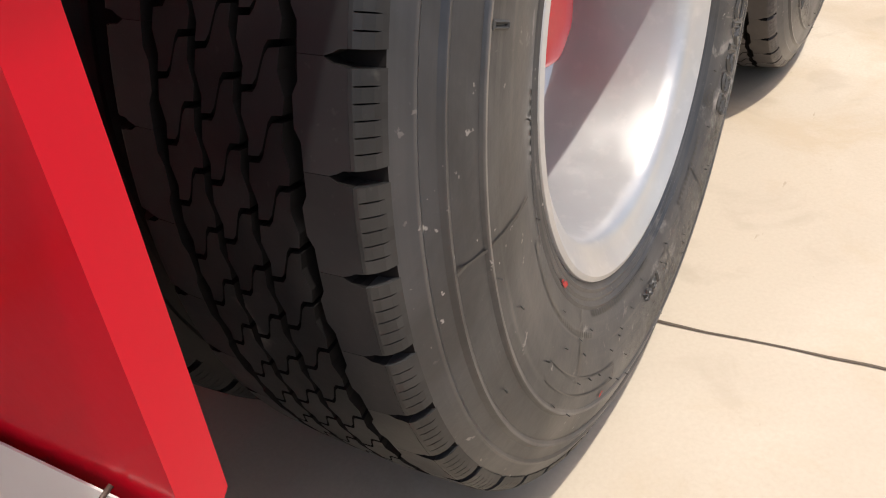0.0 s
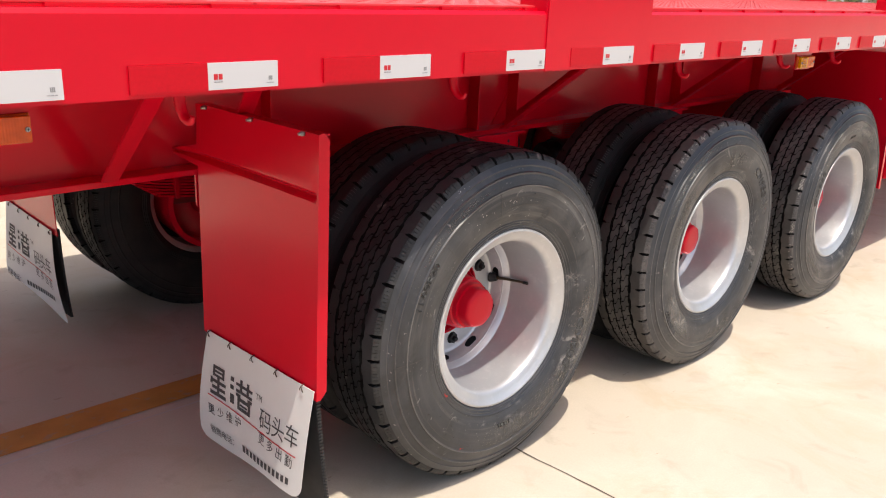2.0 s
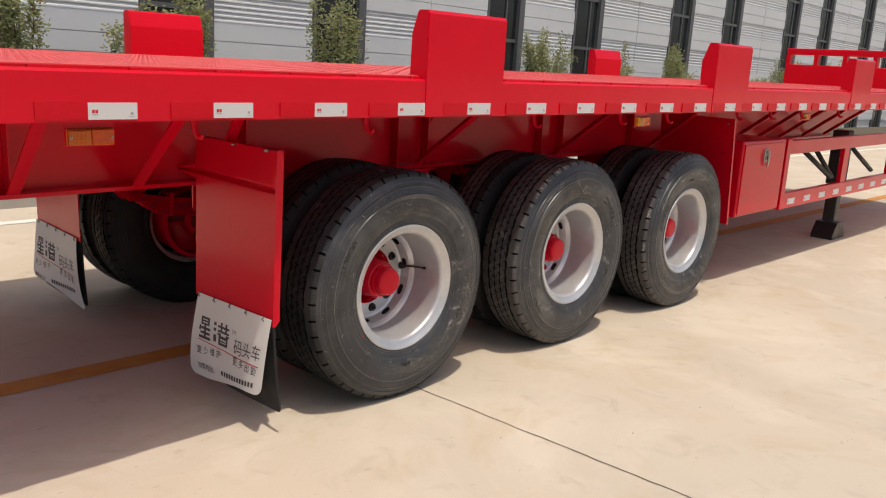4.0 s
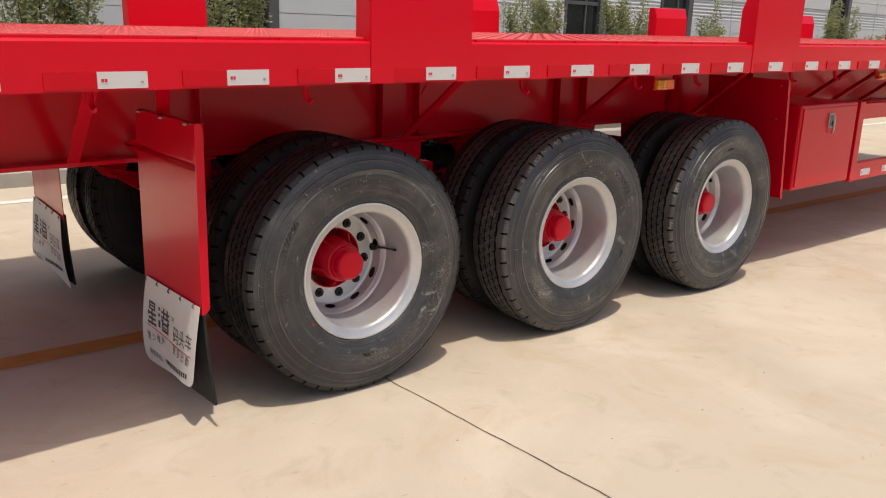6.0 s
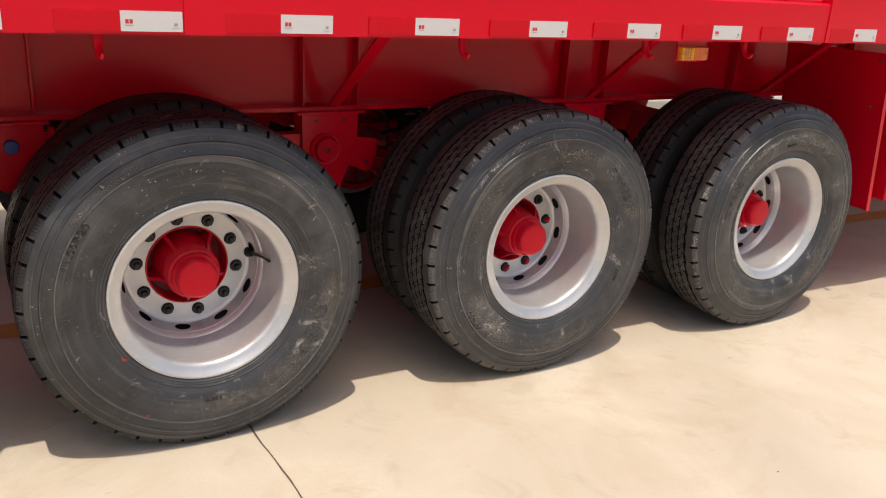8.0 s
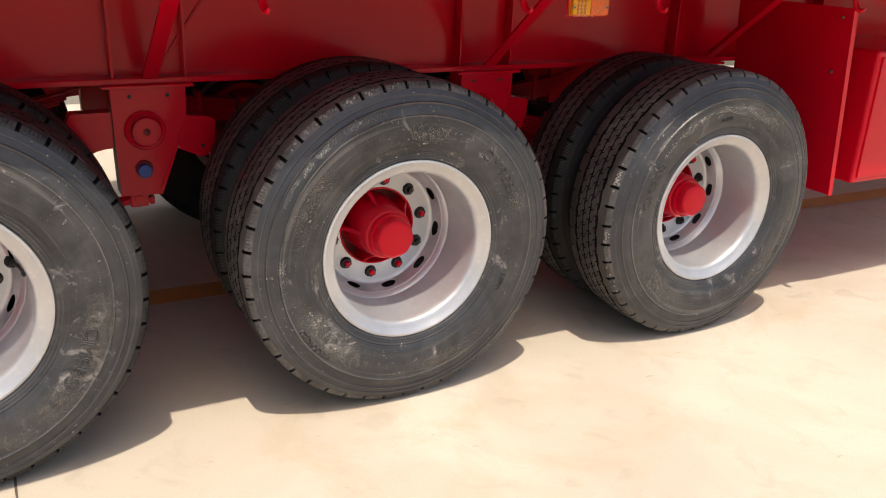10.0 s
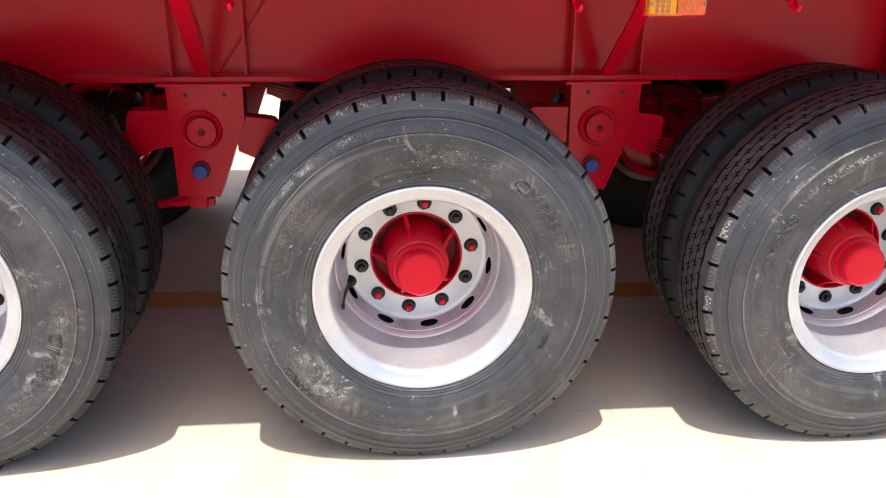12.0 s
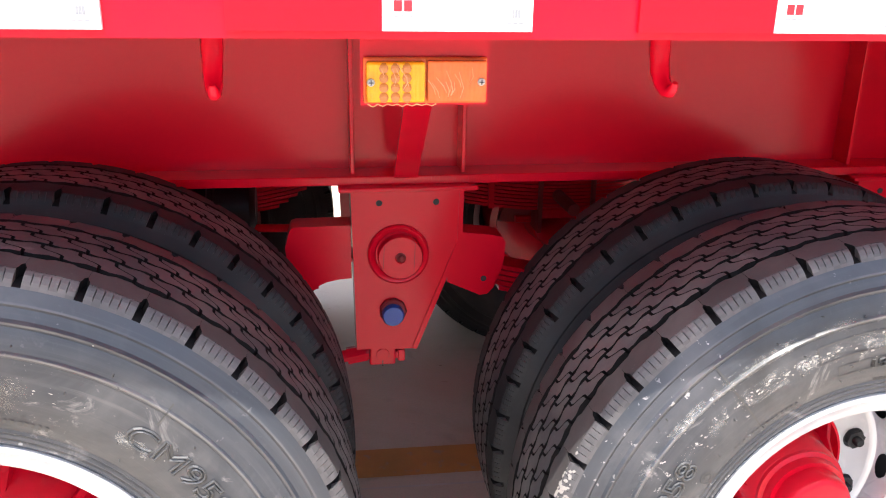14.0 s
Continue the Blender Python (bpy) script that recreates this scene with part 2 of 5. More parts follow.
BLACK = make_plain("matte_black", (0.018, 0.018, 0.019), 0.6)
DARK_STEEL = make_plain("dark_steel", (0.03, 0.03, 0.032), 0.45, 0.6)
STEEL = make_plain("bare_steel", (0.42, 0.40, 0.38), 0.35, 0.9)
RUSTY = make_plain("tarnished_brass", (0.12, 0.095, 0.06), 0.45, 0.8)
TAPE_WHITE = make_plain("white_reflective_film", (0.56, 0.555, 0.57), 0.34, vary=0.03, scale=3, grain=9, bump=0.0)
TAPE_RED = Mat("red_reflective_film", (0.54, 0.0025, 0.014), 0.38, spec=0.2)
TAPE_RED.mix(TAPE_RED.noise(120, 3), (0.46, 0.002, 0.011), 0.5)
TAPE_RED = TAPE_RED.m
PRINT_RED = make_plain("red_print", (0.55, 0.01, 0.02), 0.5)
PRINT_DARK = make_plain("dark_print", (0.055, 0.052, 0.055), 0.6)
PRINT_GREY = make_plain("grey_print", (0.28, 0.28, 0.29), 0.6)
SHEET = make_plain("white_plastic_sheet", (0.66, 0.66, 0.65), 0.42, vary=0.08, scale=3)
BLUE = make_plain("blue_plastic", (0.012, 0.06, 0.30), 0.35)
AMBER, ORANGE = make_amber("amber_lens", (0.90, 0.40, 0.005)), make_amber("orange_reflector", (0.85, 0.16, 0.03))
WRINKLE = make_plain("clear_film", (0.82, 0.38, 0.17), 0.25)
# darker, more orange lens colours for the rearmost lamp
DEEP_AMBER, DEEP_ORANGE = make_amber("deep_amber_lens", (0.56, 0.115, 0.003)), make_amber("deep_orange_reflector", (0.58, 0.075, 0.004))
LED = make_plain("lens_dimples", (0.48, 0.17, 0.03), 0.25)
YELLOW = make_line("yellow_road_paint", (0.50, 0.225, 0.045), 0.6)
WHITE_LINE = make_line("white_road_paint", (0.72, 0.70, 0.66), 0.35)
PALE_JOINT = make_plain("pale_joint_filler", (0.50, 0.47, 0.44), 0.9)
JOINT = make_plain("joint_filler", (0.10, 0.076, 0.058), 0.9)
CLADDING = make_plain("grey_metal_cladding", (0.565, 0.59, 0.625), 0.42, 0.1, vary=0.1, scale=0.6)
SLAT = make_plain("light_metal_slat", (0.55, 0.57, 0.60), 0.4, 0.1, vary=0.06, scale=1)
FRAME = make_plain("dark_window_frame", (0.11, 0.115, 0.125), 0.45, 0.3)
GLASS = make_plain("dark_window_glass", (0.016, 0.019, 0.022), 0.06, vary=0.3, scale=0.7, bump=0.0)
KERB = make_plain("kerb_stone", (0.36, 0.34, 0.31), 0.85, vary=0.2)
SOIL = make_plain("planting_soil", (0.09, 0.075, 0.05), 0.95)
LEAF = make_leaf()
BARK = make_plain("bark", (0.10, 0.075, 0.05), 0.9)
LEG_BLACK = make_plain("black_leg_paint", (0.02, 0.02, 0.022), 0.4)


# ---- mesh helpers ----
def box(bm, x0, x1, y0, y1, z0, z1, bevel=0.0, mi=0):
    vs = bmesh.ops.create_cube(bm, size=1.0, matrix=Matrix.Translation(((x0 + x1) / 2, (y0 + y1) / 2, (z0 + z1) / 2)) @ Matrix.Diagonal((x1 - x0, y1 - y0, z1 - z0, 1)))["verts"]
    faces = {f for v in vs for f in v.link_faces}
    for f in faces:
        f.material_index = mi
    if bevel:
        es = list({e for v in vs for e in v.link_edges})
        bmesh.ops.bevel(bm, geom=es, offset=bevel, segments=2, affect="EDGES", profile=0.5)
    return bm


def prism(bm, outline, way, mi=0):
    """A flat outline of 3D points, pushed out along way."""
    way = Vector(way)
    a = [bm.verts.new(p) for p in outline]
    b = [bm.verts.new(Vector(p) + way) for p in outline]
    fs = [bm.faces.new(a[::-1]), bm.faces.new(b)]
    fs += [bm.faces.new((a[i], a[(i + 1) % len(a)], b[(i + 1) % len(a)], b[i])) for i in range(len(a))]
    for f in fs:
        f.material_index = mi
    return bm


def lathe(bm, profile, n=64, mi=0, closed=False, y0=0.0):
    """Turns a profile of (radius, y) round the y axis."""
    rings = []
    for r, y in profile:
        if r < 1e-6:
            rings.append([bm.verts.new((0, y + y0, 0))])
        else:
            rings.append([bm.verts.new((r * math.cos(2 * math.pi * k / n), y + y0, r * math.sin(2 * math.pi * k / n))) for k in range(n)])
    pairs = list(zip(rings, rings[1:])) + ([(rings[-1], rings[0])] if closed else [])
    for a, b in pairs:
        for k in range(n):
            quad = [a[k % len(a)], a[(k + 1) % len(a)], b[(k + 1) % len(b)], b[k % len(b)]]
            quad = list(dict.fromkeys(quad))
            if len(quad) > 2:
                f = bm.faces.new(quad)
                f.material_index, f.smooth = mi, True
    return bm


def tube(bm, points, radius, n=8, mi=0):
    """A round bar along points."""
    pts = [Vector(p) for p in points]
    rings = []
    for i, p in enumerate(pts):
        t = (pts[min(i + 1, len(pts) - 1)] - pts[max(i - 1, 0)]).normalized()
        u = t.cross(Vector((0.3, 0.2, 0.93))).normalized()
        w = t.cross(u)
        rad = radius[i] if isinstance(radius, (list, tuple)) else radius
        rings.append([bm.verts.new(p + rad * (math.cos(2 * math.pi * k / n) * u + math.sin(2 * math.pi * k / n) * w)) for k in range(n)])
    for a, b in zip(rings, rings[1:]):
        for k in range(n):
            f = bm.faces.new((a[k], a[(k + 1) % n], b[(k + 1) % n], b[k]))
            f.material_index, f.smooth = mi, True
    bm.faces.new(rings[0][::-1]).material_index = mi
    bm.faces.new(rings[-1]).material_index = mi
    return bm


def mesh(name, bm, mats):
    bmesh.ops.recalc_face_normals(bm, faces=bm.faces)
    for e in bm.edges:
        if len(e.link_faces) == 2 and e.calc_face_angle(0.0) > 0.6:
            e.smooth = False
    me = bpy.data.meshes.new(name)
    bm.to_mesh(me)
    bm.free()
    for m in mats if isinstance(mats, (list, tuple)) else [mats]:
        me.materials.append(m)
    return me


def part(name, bm, mats, parent, label="", at=None):
    """One mesh object under a thing or under a part. bm: a bmesh, or a mesh that several parts share."""
    data = bm if isinstance(bm, bpy.types.Mesh) else mesh(name, bm, mats)
    ob = new(name, data)
    ob.parent = parent
    if at is not None:
        ob.matrix_basis = at
    return tagged(ob, label)


def thing(name, label, category, at=None, group="", kind=""):
    ob = new(name)
    if at is not None:
        ob.matrix_basis = at
    return tagged(ob, label, category, group, kind)


def single(name, bm, mats, label, category, at=None, group="", kind=""):
    ob = new(name, bm if isinstance(bm, bpy.types.Mesh) else mesh(name, bm, mats))
    if at is not None:
        ob.matrix_basis = at
    return tagged(ob, label, category, group, kind)


def writing(text, size, extrude=0.0, outline=0.0):
    """The points and faces of a text in the xz plane, starting at the origin. outline: thickness of its drawn outlines."""
    cu = bpy.data.curves.new("writing", "FONT")
    cu.body, cu.size, cu.resolution_u = text, size, 3
    cu.extrude = extrude
    if outline:
        cu.fill_mode, cu.bevel_depth, cu.bevel_resolution = "NONE", outline, 0
    ob = new("writing", cu)
    bpy.context.view_layer.update()
    me = ob.evaluated_get(bpy.context.evaluated_depsgraph_get()).to_mesh()
    vs, fs = [tuple(v.co) for v in me.vertices], [tuple(p.vertices) for p in me.polygons]
    bpy.data.objects.remove(ob)
    return vs, fs


def add_faces(bm, vs, fs, mi=0):
    made = [bm.verts.new(v) for v in vs]
    for f in fs:
        try:
            bm.faces.new([made[i] for i in f]).material_index = mi
        except ValueError:
            pass
    return bm


B = bmesh.new

# ---- ground and lines ----
bm = B()
bmesh.ops.create_grid(bm, x_segments=1, y_segments=1, size=400)
ground = single("ground", bm, CONCRETE, "pale beige concrete yard with faint stains", "ground", kind="structure")


def strip(name, a, b, width, z, mat, label, wobble=0.0, n=40):
    """A thin flat band on the ground from a to b."""
    bm, rng = B(), random.Random(5)
    a, b = Vector((*a, z)), Vector((*b, z))
    side = (b - a).cross(Vector((0, 0, 1))).normalized()
    rows = []
    for i in range(n + 1):
        p = a.lerp(b, i / n) + side * rng.uniform(-wobble, wobble)
        w = width / 2 * (1 + rng.uniform(-1, 1) * (0.3 if wobble else 0))
        rows.append((bm.verts.new(p - side * w), bm.verts.new(p + side * w)))
    for (p, q), (r, s) in zip(rows, rows[1:]):
        bm.faces.new((p, q, s, r))
    return part(name, bm, mat, ground, label)


strip("joint", (0.072, 1.03), (0.506, -8.0), 0.0055, 0.002, JOINT, "dark narrow joint between concrete slabs", 0.003, 160)
strip("joint", (-5.4, 1.03), (-4.97, -8.0), 0.0055, 0.002, JOINT, "dark narrow joint between concrete slabs", 0.003, 80)
strip("joint", (-20, 0.985), (30, 0.985), 0.008, 0.002, PALE_JOINT, "pale narrow joint between concrete slabs", 0.002, 160)
strip("yellow_line", (-25, 1.108), (40, 1.108), 0.145, 0.004, YELLOW, "worn yellow painted line on concrete", 0.0, 4)
strip("white_line", (-25, 4.75), (40, 4.75), 0.13, 0.004, WHITE_LINE, "white painted line on concrete", 0.0, 4)
rng = random.Random(8)
bm = B()
for i in range(40):
    x, y, s = rng.uniform(-3, 5), rng.uniform(-3.2, -0.1), rng.uniform(0.0015, 0.0045)
    vs = bmesh.ops.create_icosphere(bm, subdivisions=1, radius=s, matrix=Matrix.Translation((x, y, s * 0.3)) @ Matrix.Diagonal((1, rng.uniform(0.5, 1), 0.5, 1)))
single("grit", bm, JOINT, "small dark crumbs of grit on concrete", "grit", kind="stuff")

# ---- trailer frame: level along the deck, nose a little up from the ground ----
SLOPE = 0.0115
TILT_UP = pose(0.0151, 0, 0, 0, -math.degrees(math.atan(SLOPE)), 0)
CY = 1.19                      # middle of the trailer
NEAR, FAR = -0.16, 2 * CY + 0.16
X0, X1 = -2.35, 10.2           # rear and front of the deck
trailer = thing("semi_trailer", "red flatbed container semi-trailer with three double-tyred axles", "trailer", TILT_UP)


def flip(y):
    return 2 * CY - y


# side beams with reflective film
def side_beam(near):
    s = (lambda y: y) if near else flip
    bm = B()
    prof = [(-0.160, 1.312), (-0.160, 1.458), (-0.152, 1.467), (-0.100, 1.467), (-0.100, 1.455), (-0.150, 1.452), (-0.150, 1.324), (-0.085, 1.324), (-0.085, 1.312)]
    prism(bm, [(X0, s(y), z) for y, z in prof], (X1 - X0, 0, 0))
    return part("side_beam", bm, RED, trailer, "glossy red painted steel side beam")


def white_film():
    """A white film with small red and grey marks, its lower left corner at the origin, facing -y."""
    bm = B()
    box(bm, 0, 0.152, -0.0012, 0.0046, 0, 0.050, mi=0)
    marks = [(0.0115, 0.0315, 0.019, 0.0295, 1), (0.0115, 0.0315, 0.0135, 0.0155, 2), (0.1305, 0.1395, 0.0135, 0.0215, 2), (0.1255, 0.1435, 0.0075, 0.009, 2)]
    for x0, x1, z0, z1, mi in marks:
        n = 2 if mi == 1 else 3
        for k in range(n):
            w = (x1 - x0) / n
            box(bm, x0 + k * w, x0 + k * w + w * 0.8, -0.0018, -0.0011, z0, z1, mi=mi)
    return mesh("white_film", bm, [TAPE_WHITE, PRINT_RED, PRINT_GREY])


WHITE_FILM = white_film()
bm = B()
box(bm, 0, 0.150, -0.0010, 0.0046, 0, 0.050)
RED_FILM = mesh("red_film", bm, TAPE_RED)
near_beam, far_beam = side_beam(True), side_beam(False)
for i in range(-1, 25):
    x = 0.162 + 0.4155 * (i - 5)
    part("white_film", WHITE_FILM, None, near_beam, "white reflective film strip with tiny print", pose(x, NEAR - 0.0048, 1.320))
    part("red_film", RED_FILM, None, near_beam, "dark red reflective film strip", pose(x - 0.1505, NEAR - 0.0048, 1.320))
    if i % 2:
        part("white_film", WHITE_FILM, None, far_beam, "white reflective film strip with tiny print", pose(x, FAR + 0.0004, 1.320, 0, 0, 180))

# deck plates
bm = B()
box(bm, X0, X1, -0.117, FAR - 0.043, 1.4615, 1.4725)
deck = part("deck", bm, RED, trailer, "red steel deck")
xs = [X0, -0.95, 1.45, 3.9, 6.3, 8.4, X1]
for a, b in zip(xs, xs[1:]):
    part("deck_plate", box(B(), a + 0.003, b - 0.003, -0.118, FAR - 0.042, 1.4725, 1.479, 0.002), DECK, deck, "red painted chequer plate")
# raised bars of the chequer plate, turned this way and that
verts, faces = [], []
for i in range(int((X1 - X0) / 0.046)):
    for j in range(56):
        x, y = X0 + 0.03 + 0.046 * i, -0.085 + 0.046 * j
        a = 0.785 if (i + j) % 2 else -0.785
        ux, uy, k = math.cos(a), math.sin(a), len(verts)
        for lx, ly, z in ((-0.017, 0, 0), (0, -0.0045, 0), (0.017, 0, 0), (0, 0.0045, 0), (-0.010, 0, 0.0015), (0.010, 0, 0.0015)):
            verts.append((x + lx * ux - ly * uy, y + lx * uy + ly * ux, 1.479 + z))
        faces += [(k, k + 1, k + 5, k + 4), (k + 1, k + 2, k + 5), (k + 2, k + 3, k + 4, k + 5), (k + 3, k, k + 4)]
me = bpy.data.meshes.new("plate_bar")
me.from_pydata(verts, [], faces)
me.materials.append(PALE_RED)
tagged(part("plate_bar", me, None, deck, "paler raised bars of the chequer plate"), kind="stuff")
bm = B()
for i in range(42):
    x = X0 + 0.1 + i * 0.3
    for y in (-0.112, FAR - 0.052):
        box(bm, x, x + 0.21, y - 0.016, y + 0.02, 1.4665, 1.4745)
tagged(part("weld_strip", bm, RED, trailer, "broken weld strip along the deck edge"), kind="stuff")

# side posts with sloping inner guides
def post_mesh():
    """A box post with its outer face on y = 0, inside towards +y."""
    bm = B()
    prof = [(0.0, 1.312), (0.0, 1.730), (0.012, 1.744), (0.058, 1.744), (0.068, 1.736), (0.098, 1.650), (0.098, 1.478), (0.098, 1.470), (0.001, 1.470), (0.001, 1.312)]
    prism(bm, [(0, y, z) for y, z in prof[:7] + [(0.098, 1.470), (0.030, 1.470), (0.030, 1.312)]], (0.497, 0, 0))
    bmesh.ops.bevel(bm, geom=[e for e in bm.edges if abs(e.verts[0].co.x - e.verts[1].co.x) < 1e-5], offset=0.004, segments=2, affect="EDGES")
    return mesh("side_post", bm, RED)


POST = post_mesh()
for x in (-0.100, 2.475, 5.02, 7.58):
    part("side_post", POST, None, trailer, "red steel container side post with sloping guide", pose(x, NEAR - 0.004, 0))
for x in (-0.100, 2.44, 5.02, 7.58):
    part("side_post", POST, None, trailer, "red steel container side post with sloping guide", pose(x + 0.497, FAR + 0.004, 0, 0, 0, 180))

# front frame across the deck
bm = B()
for z0, z1 in ((1.47, 1.76), (1.90, 1.99)):
    box(bm, X1 - 0.10, X1, 0.0, FAR - 0.05, z0, z1, 0.01)
for k in range(7):
    y = 0.0 + k * (FAR - 0.11) / 6
    box(bm, X1 - 0.098, X1 - 0.002, y, y + 0.06, 1.75, 1.91)
part("front_frame", bm, RED, trailer, "red front headboard with square openings")

# main beams, flanges, ribs
WEB = 0.735
for s, nm in (((lambda y: y), 1), (flip, -1)):
    bm = B()
    y = sorted((s(WEB - 0.005), s(WEB + 0.005)))
    prism(bm, [(X0 + 0.1, y[0], 1.30), (X1 - 1.8, y[0], 1.30), (X1 - 1.8, y[0], 1.25), (7.2, y[0], 0.968), (X0 + 0.1, y[0], 0.968)], (0, y[1] - y[0], 0))
    beam = part("main_beam", bm, RED, trailer, "deep red welded main beam")
    bm = B()
    y = sorted((s(WEB - 0.085), s(WEB + 0.075)))
    box(bm, X0 + 0.1, 7.2, y[0], y[1], 0.951, 0.970, 0.003)
    part("lower_flange", bm, RED, beam)
    bm = B()
    box(bm, X0 + 0.1, X1, y[0], y[1], 1.300, 1.314, 0.002)
    part("upper_flange", bm, RED, beam)
    for x in (-1.45, -0.42, 0.537, 0.768, 1.824, 2.057, 2.945, 3.9):
        bm = B()
        yy = sorted((s(WEB - 0.064), s(WEB - 0.005)))
        box(bm, x, x + 0.009, *yy, 0.970, 1.30, 0.0015)
        part("rib", bm, RED, beam)
    # sloping braces from the lower flange to the side beam
    for xb, xt in ((-1.455, -1.50), (-0.968, -1.00), (-0.61, -0.76), (0.648, 0.665), (1.934, 1.922), (3.12, 3.06), (4.52, 4.50), (5.05, 5.02), (5.60, 5.57), (6.20, 6.16), (6.80, 6.75)):
        bm = B()
        prism(bm, [(xb - 0.024, s(0.625), 0.972), (xb + 0.024, s(0.625), 0.972), (xt + 0.024, s(0.165), 1.318), (xt - 0.024, s(0.165), 1.318)], (0, 0.005 * nm, 0.007))
        prism(bm, [(xb + 0.018, s(0.629), 0.975), (xb + 0.024, s(0.629), 0.975), (xt + 0.024, s(0.169), 1.321), (xt + 0.018, s(0.169), 1.321)], (0, 0.028 * nm, 0.02))
        part("brace", bm, RED, trailer, "red flat-bar brace under the deck")
# ripples of the weld along the flange edge
bm = B()
rng = random.Random(8)
for x0, x1 in ((0.46, 0.60), (0.70, 0.86), (1.74, 1.885), (1.985, 2.14)):
    x = x0
    while x < x1:
        box(bm, x, x + 0.0032, WEB - 0.0862, WEB - 0.084, 0.955 + rng.uniform(0, 0.002), 0.968)
        x += 0.0056
tagged(part("weld_ripple", bm, RED, trailer, "short ripples of weld on the flange edge"), kind="stuff")
# slanting butt weld across the web of the near main beam
bm = B()
tube(bm, [(0.682 + 0.183 * k / 24, WEB - 0.0055 - 0.0012 * (k % 2), 0.972 + 0.262 * k / 24) for k in range(25)], 0.0045, 6)
part("weld_seam", bm, RED, trailer, "slanting weld seam on the beam web")
# cross members carrying the deck
for x in [X0 + 0.2 + 0.62 * i for i in range(20)]:
    bm = B()
    box(bm, x, x + 0.05, WEB + 0.006, flip(WEB) - 0.006, 1.316, 1.455)
    box(bm, x, x + 0.05, -0.085, FAR - 0.075, 1.3395, 1.455)
    part("cross_member", bm, RED, trailer)
for x in (-1.9, 0.64, 1.95, 3.3, 4.8):
    part("stiffener", box(B(), x - 0.04, x + 0.04, WEB + 0.006, flip(WEB) - 0.006, 0.99, 1.20), RED, trailer, "red cross stiffener between main beams")

# rope hooks
def hook_mesh():
    bm = B()
    tube(bm, [(0, 0.0, 0.0), (0, -0.003, -0.024), (0, -0.009, -0.046), (0.001, -0.019, -0.060), (0.002, -0.030, -0.066), (0.003, -0.039, -0.066), (0.003, -0.046, -0.061), (0.003, -0.050, -0.054)],
         [0.0130, 0.0130, 0.0120, 0.0105, 0.0090, 0.0075, 0.0060, 0.0035], 12)
    return mesh("rope_hook", bm, RED)


HOOK = hook_mesh()
for x in (-1.85, -1.078, -0.30, 0.825, 1.632, 2.17, 3.18, 3.75, 4.35, 5.2):
    part("rope_hook", HOOK, None, trailer, "red steel rope hook", pose(x + 0.010, -0.010, 1.308))

# marker lamps on hanging plates
def marker_lamp(x, lens, glow, torn):
    bm = B()
    box(bm, x - 0.003, x + 0.152, -0.012, -0.008, 1.222, 1.314)
    plate = part("lamp_plate", bm, RED, trailer)
    bm = B()
    box(bm, x, x + 0.148, -0.022, -0.012, 1.226, 1.280, 0.002)
    base = part("marker_lamp", bm, glow, trailer, "amber side marker lamp with orange reflector" + (" in torn film" if torn else ""))
    bm = B()
    box(bm, x + 0.003, x + 0.072, -0.036, -0.022, 1.229, 1.276, 0.003)
    part("amber_lens", bm, lens, base, "yellow amber lens with dimples")
    bm = B()
    box(bm, x + 0.075, x + 0.146, -0.033, -0.022, 1.229, 1.277, 0.002)
    part("reflector", bm, glow, base, "orange ribbed reflector")
    bm = B()
    bmesh.ops.create_uvsphere(bm, u_segments=10, v_segments=6, radius=0.0068, matrix=Matrix.Diagonal((1, 0.45, 1, 1)))
    dot = mesh("dimple", bm, LED if torn else lens)
    for i in range(3):
        for k in range(4):
            part("dimple", dot, None, base, "", pose(x + 0.023 + i * 0.0135, -0.0345, 1.2355 + k * 0.011))
    if torn:
        rng, bm = random.Random(int(x * 100) + 300), B()
        for k in range(15):
            on_lens = k % 3 == 0
            px, pz = x + (rng.uniform(0.014, 0.060) if on_lens else rng.uniform(0.080, 0.128)), rng.uniform(1.232, 1.256)
            ln, an, y = rng.uniform(0.012, 0.034), rng.uniform(0.9, 2.0), -0.0368 if on_lens else -0.0334
            tube(bm, [(px, y, pz), (px + ln * 0.5 * math.cos(an), y - 0.0008, pz + ln * 0.4), (px + ln * math.cos(an + 0.3), y, min(1.274, pz + ln * math.sin(an)))], [0.0003, rng.uniform(0.0004, 0.0009), 0.0003], 5)
        for k in range(7):
            px = x + 0.004 + 0.0115 * k
            tube(bm, [(px, -0.0355, 1.2275), (px + 0.006, -0.0370, 1.2262 - rng.uniform(0, 0.002)), (px + 0.012, -0.0355, 1.2275)], 0.0007, 5)
        tagged(part("film_wrinkle", bm, WRINKLE, base, "wrinkled remains of clear film"), kind="stuff")
    for dx, y in ((0.008, -0.0375), (0.139, -0.0345)):
        bm = B()
        lathe(bm, [(0.0, -0.002), (0.0042, -0.0012), (0.0048, 0.0015)], 14)
        box(bm, -0.003, 0.003, -0.0026, -0.0018, -0.0006, 0.0006, mi=1)
        box(bm, -0.0006, 0.0006, -0.0026, -0.0018, -0.003, 0.003, mi=1)
        part("screw", bm, [STEEL, DARK_STEEL], base, "cross-head steel screw", pose(x + dx, y, 1.2525))


for x, lens, glow, torn in ((-1.508, DEEP_AMBER, DEEP_ORANGE, False), (1.813, AMBER, ORANGE, True), (4.38, AMBER, ORANGE, True)):
    marker_lamp(x, lens, glow, torn)

# ---- wheels ----
WHEEL_Z, TYRE_R, TYRE_Y = 0.531, 0.531, 0.091
AXLES = (-0.021, 1.290, 2.602)
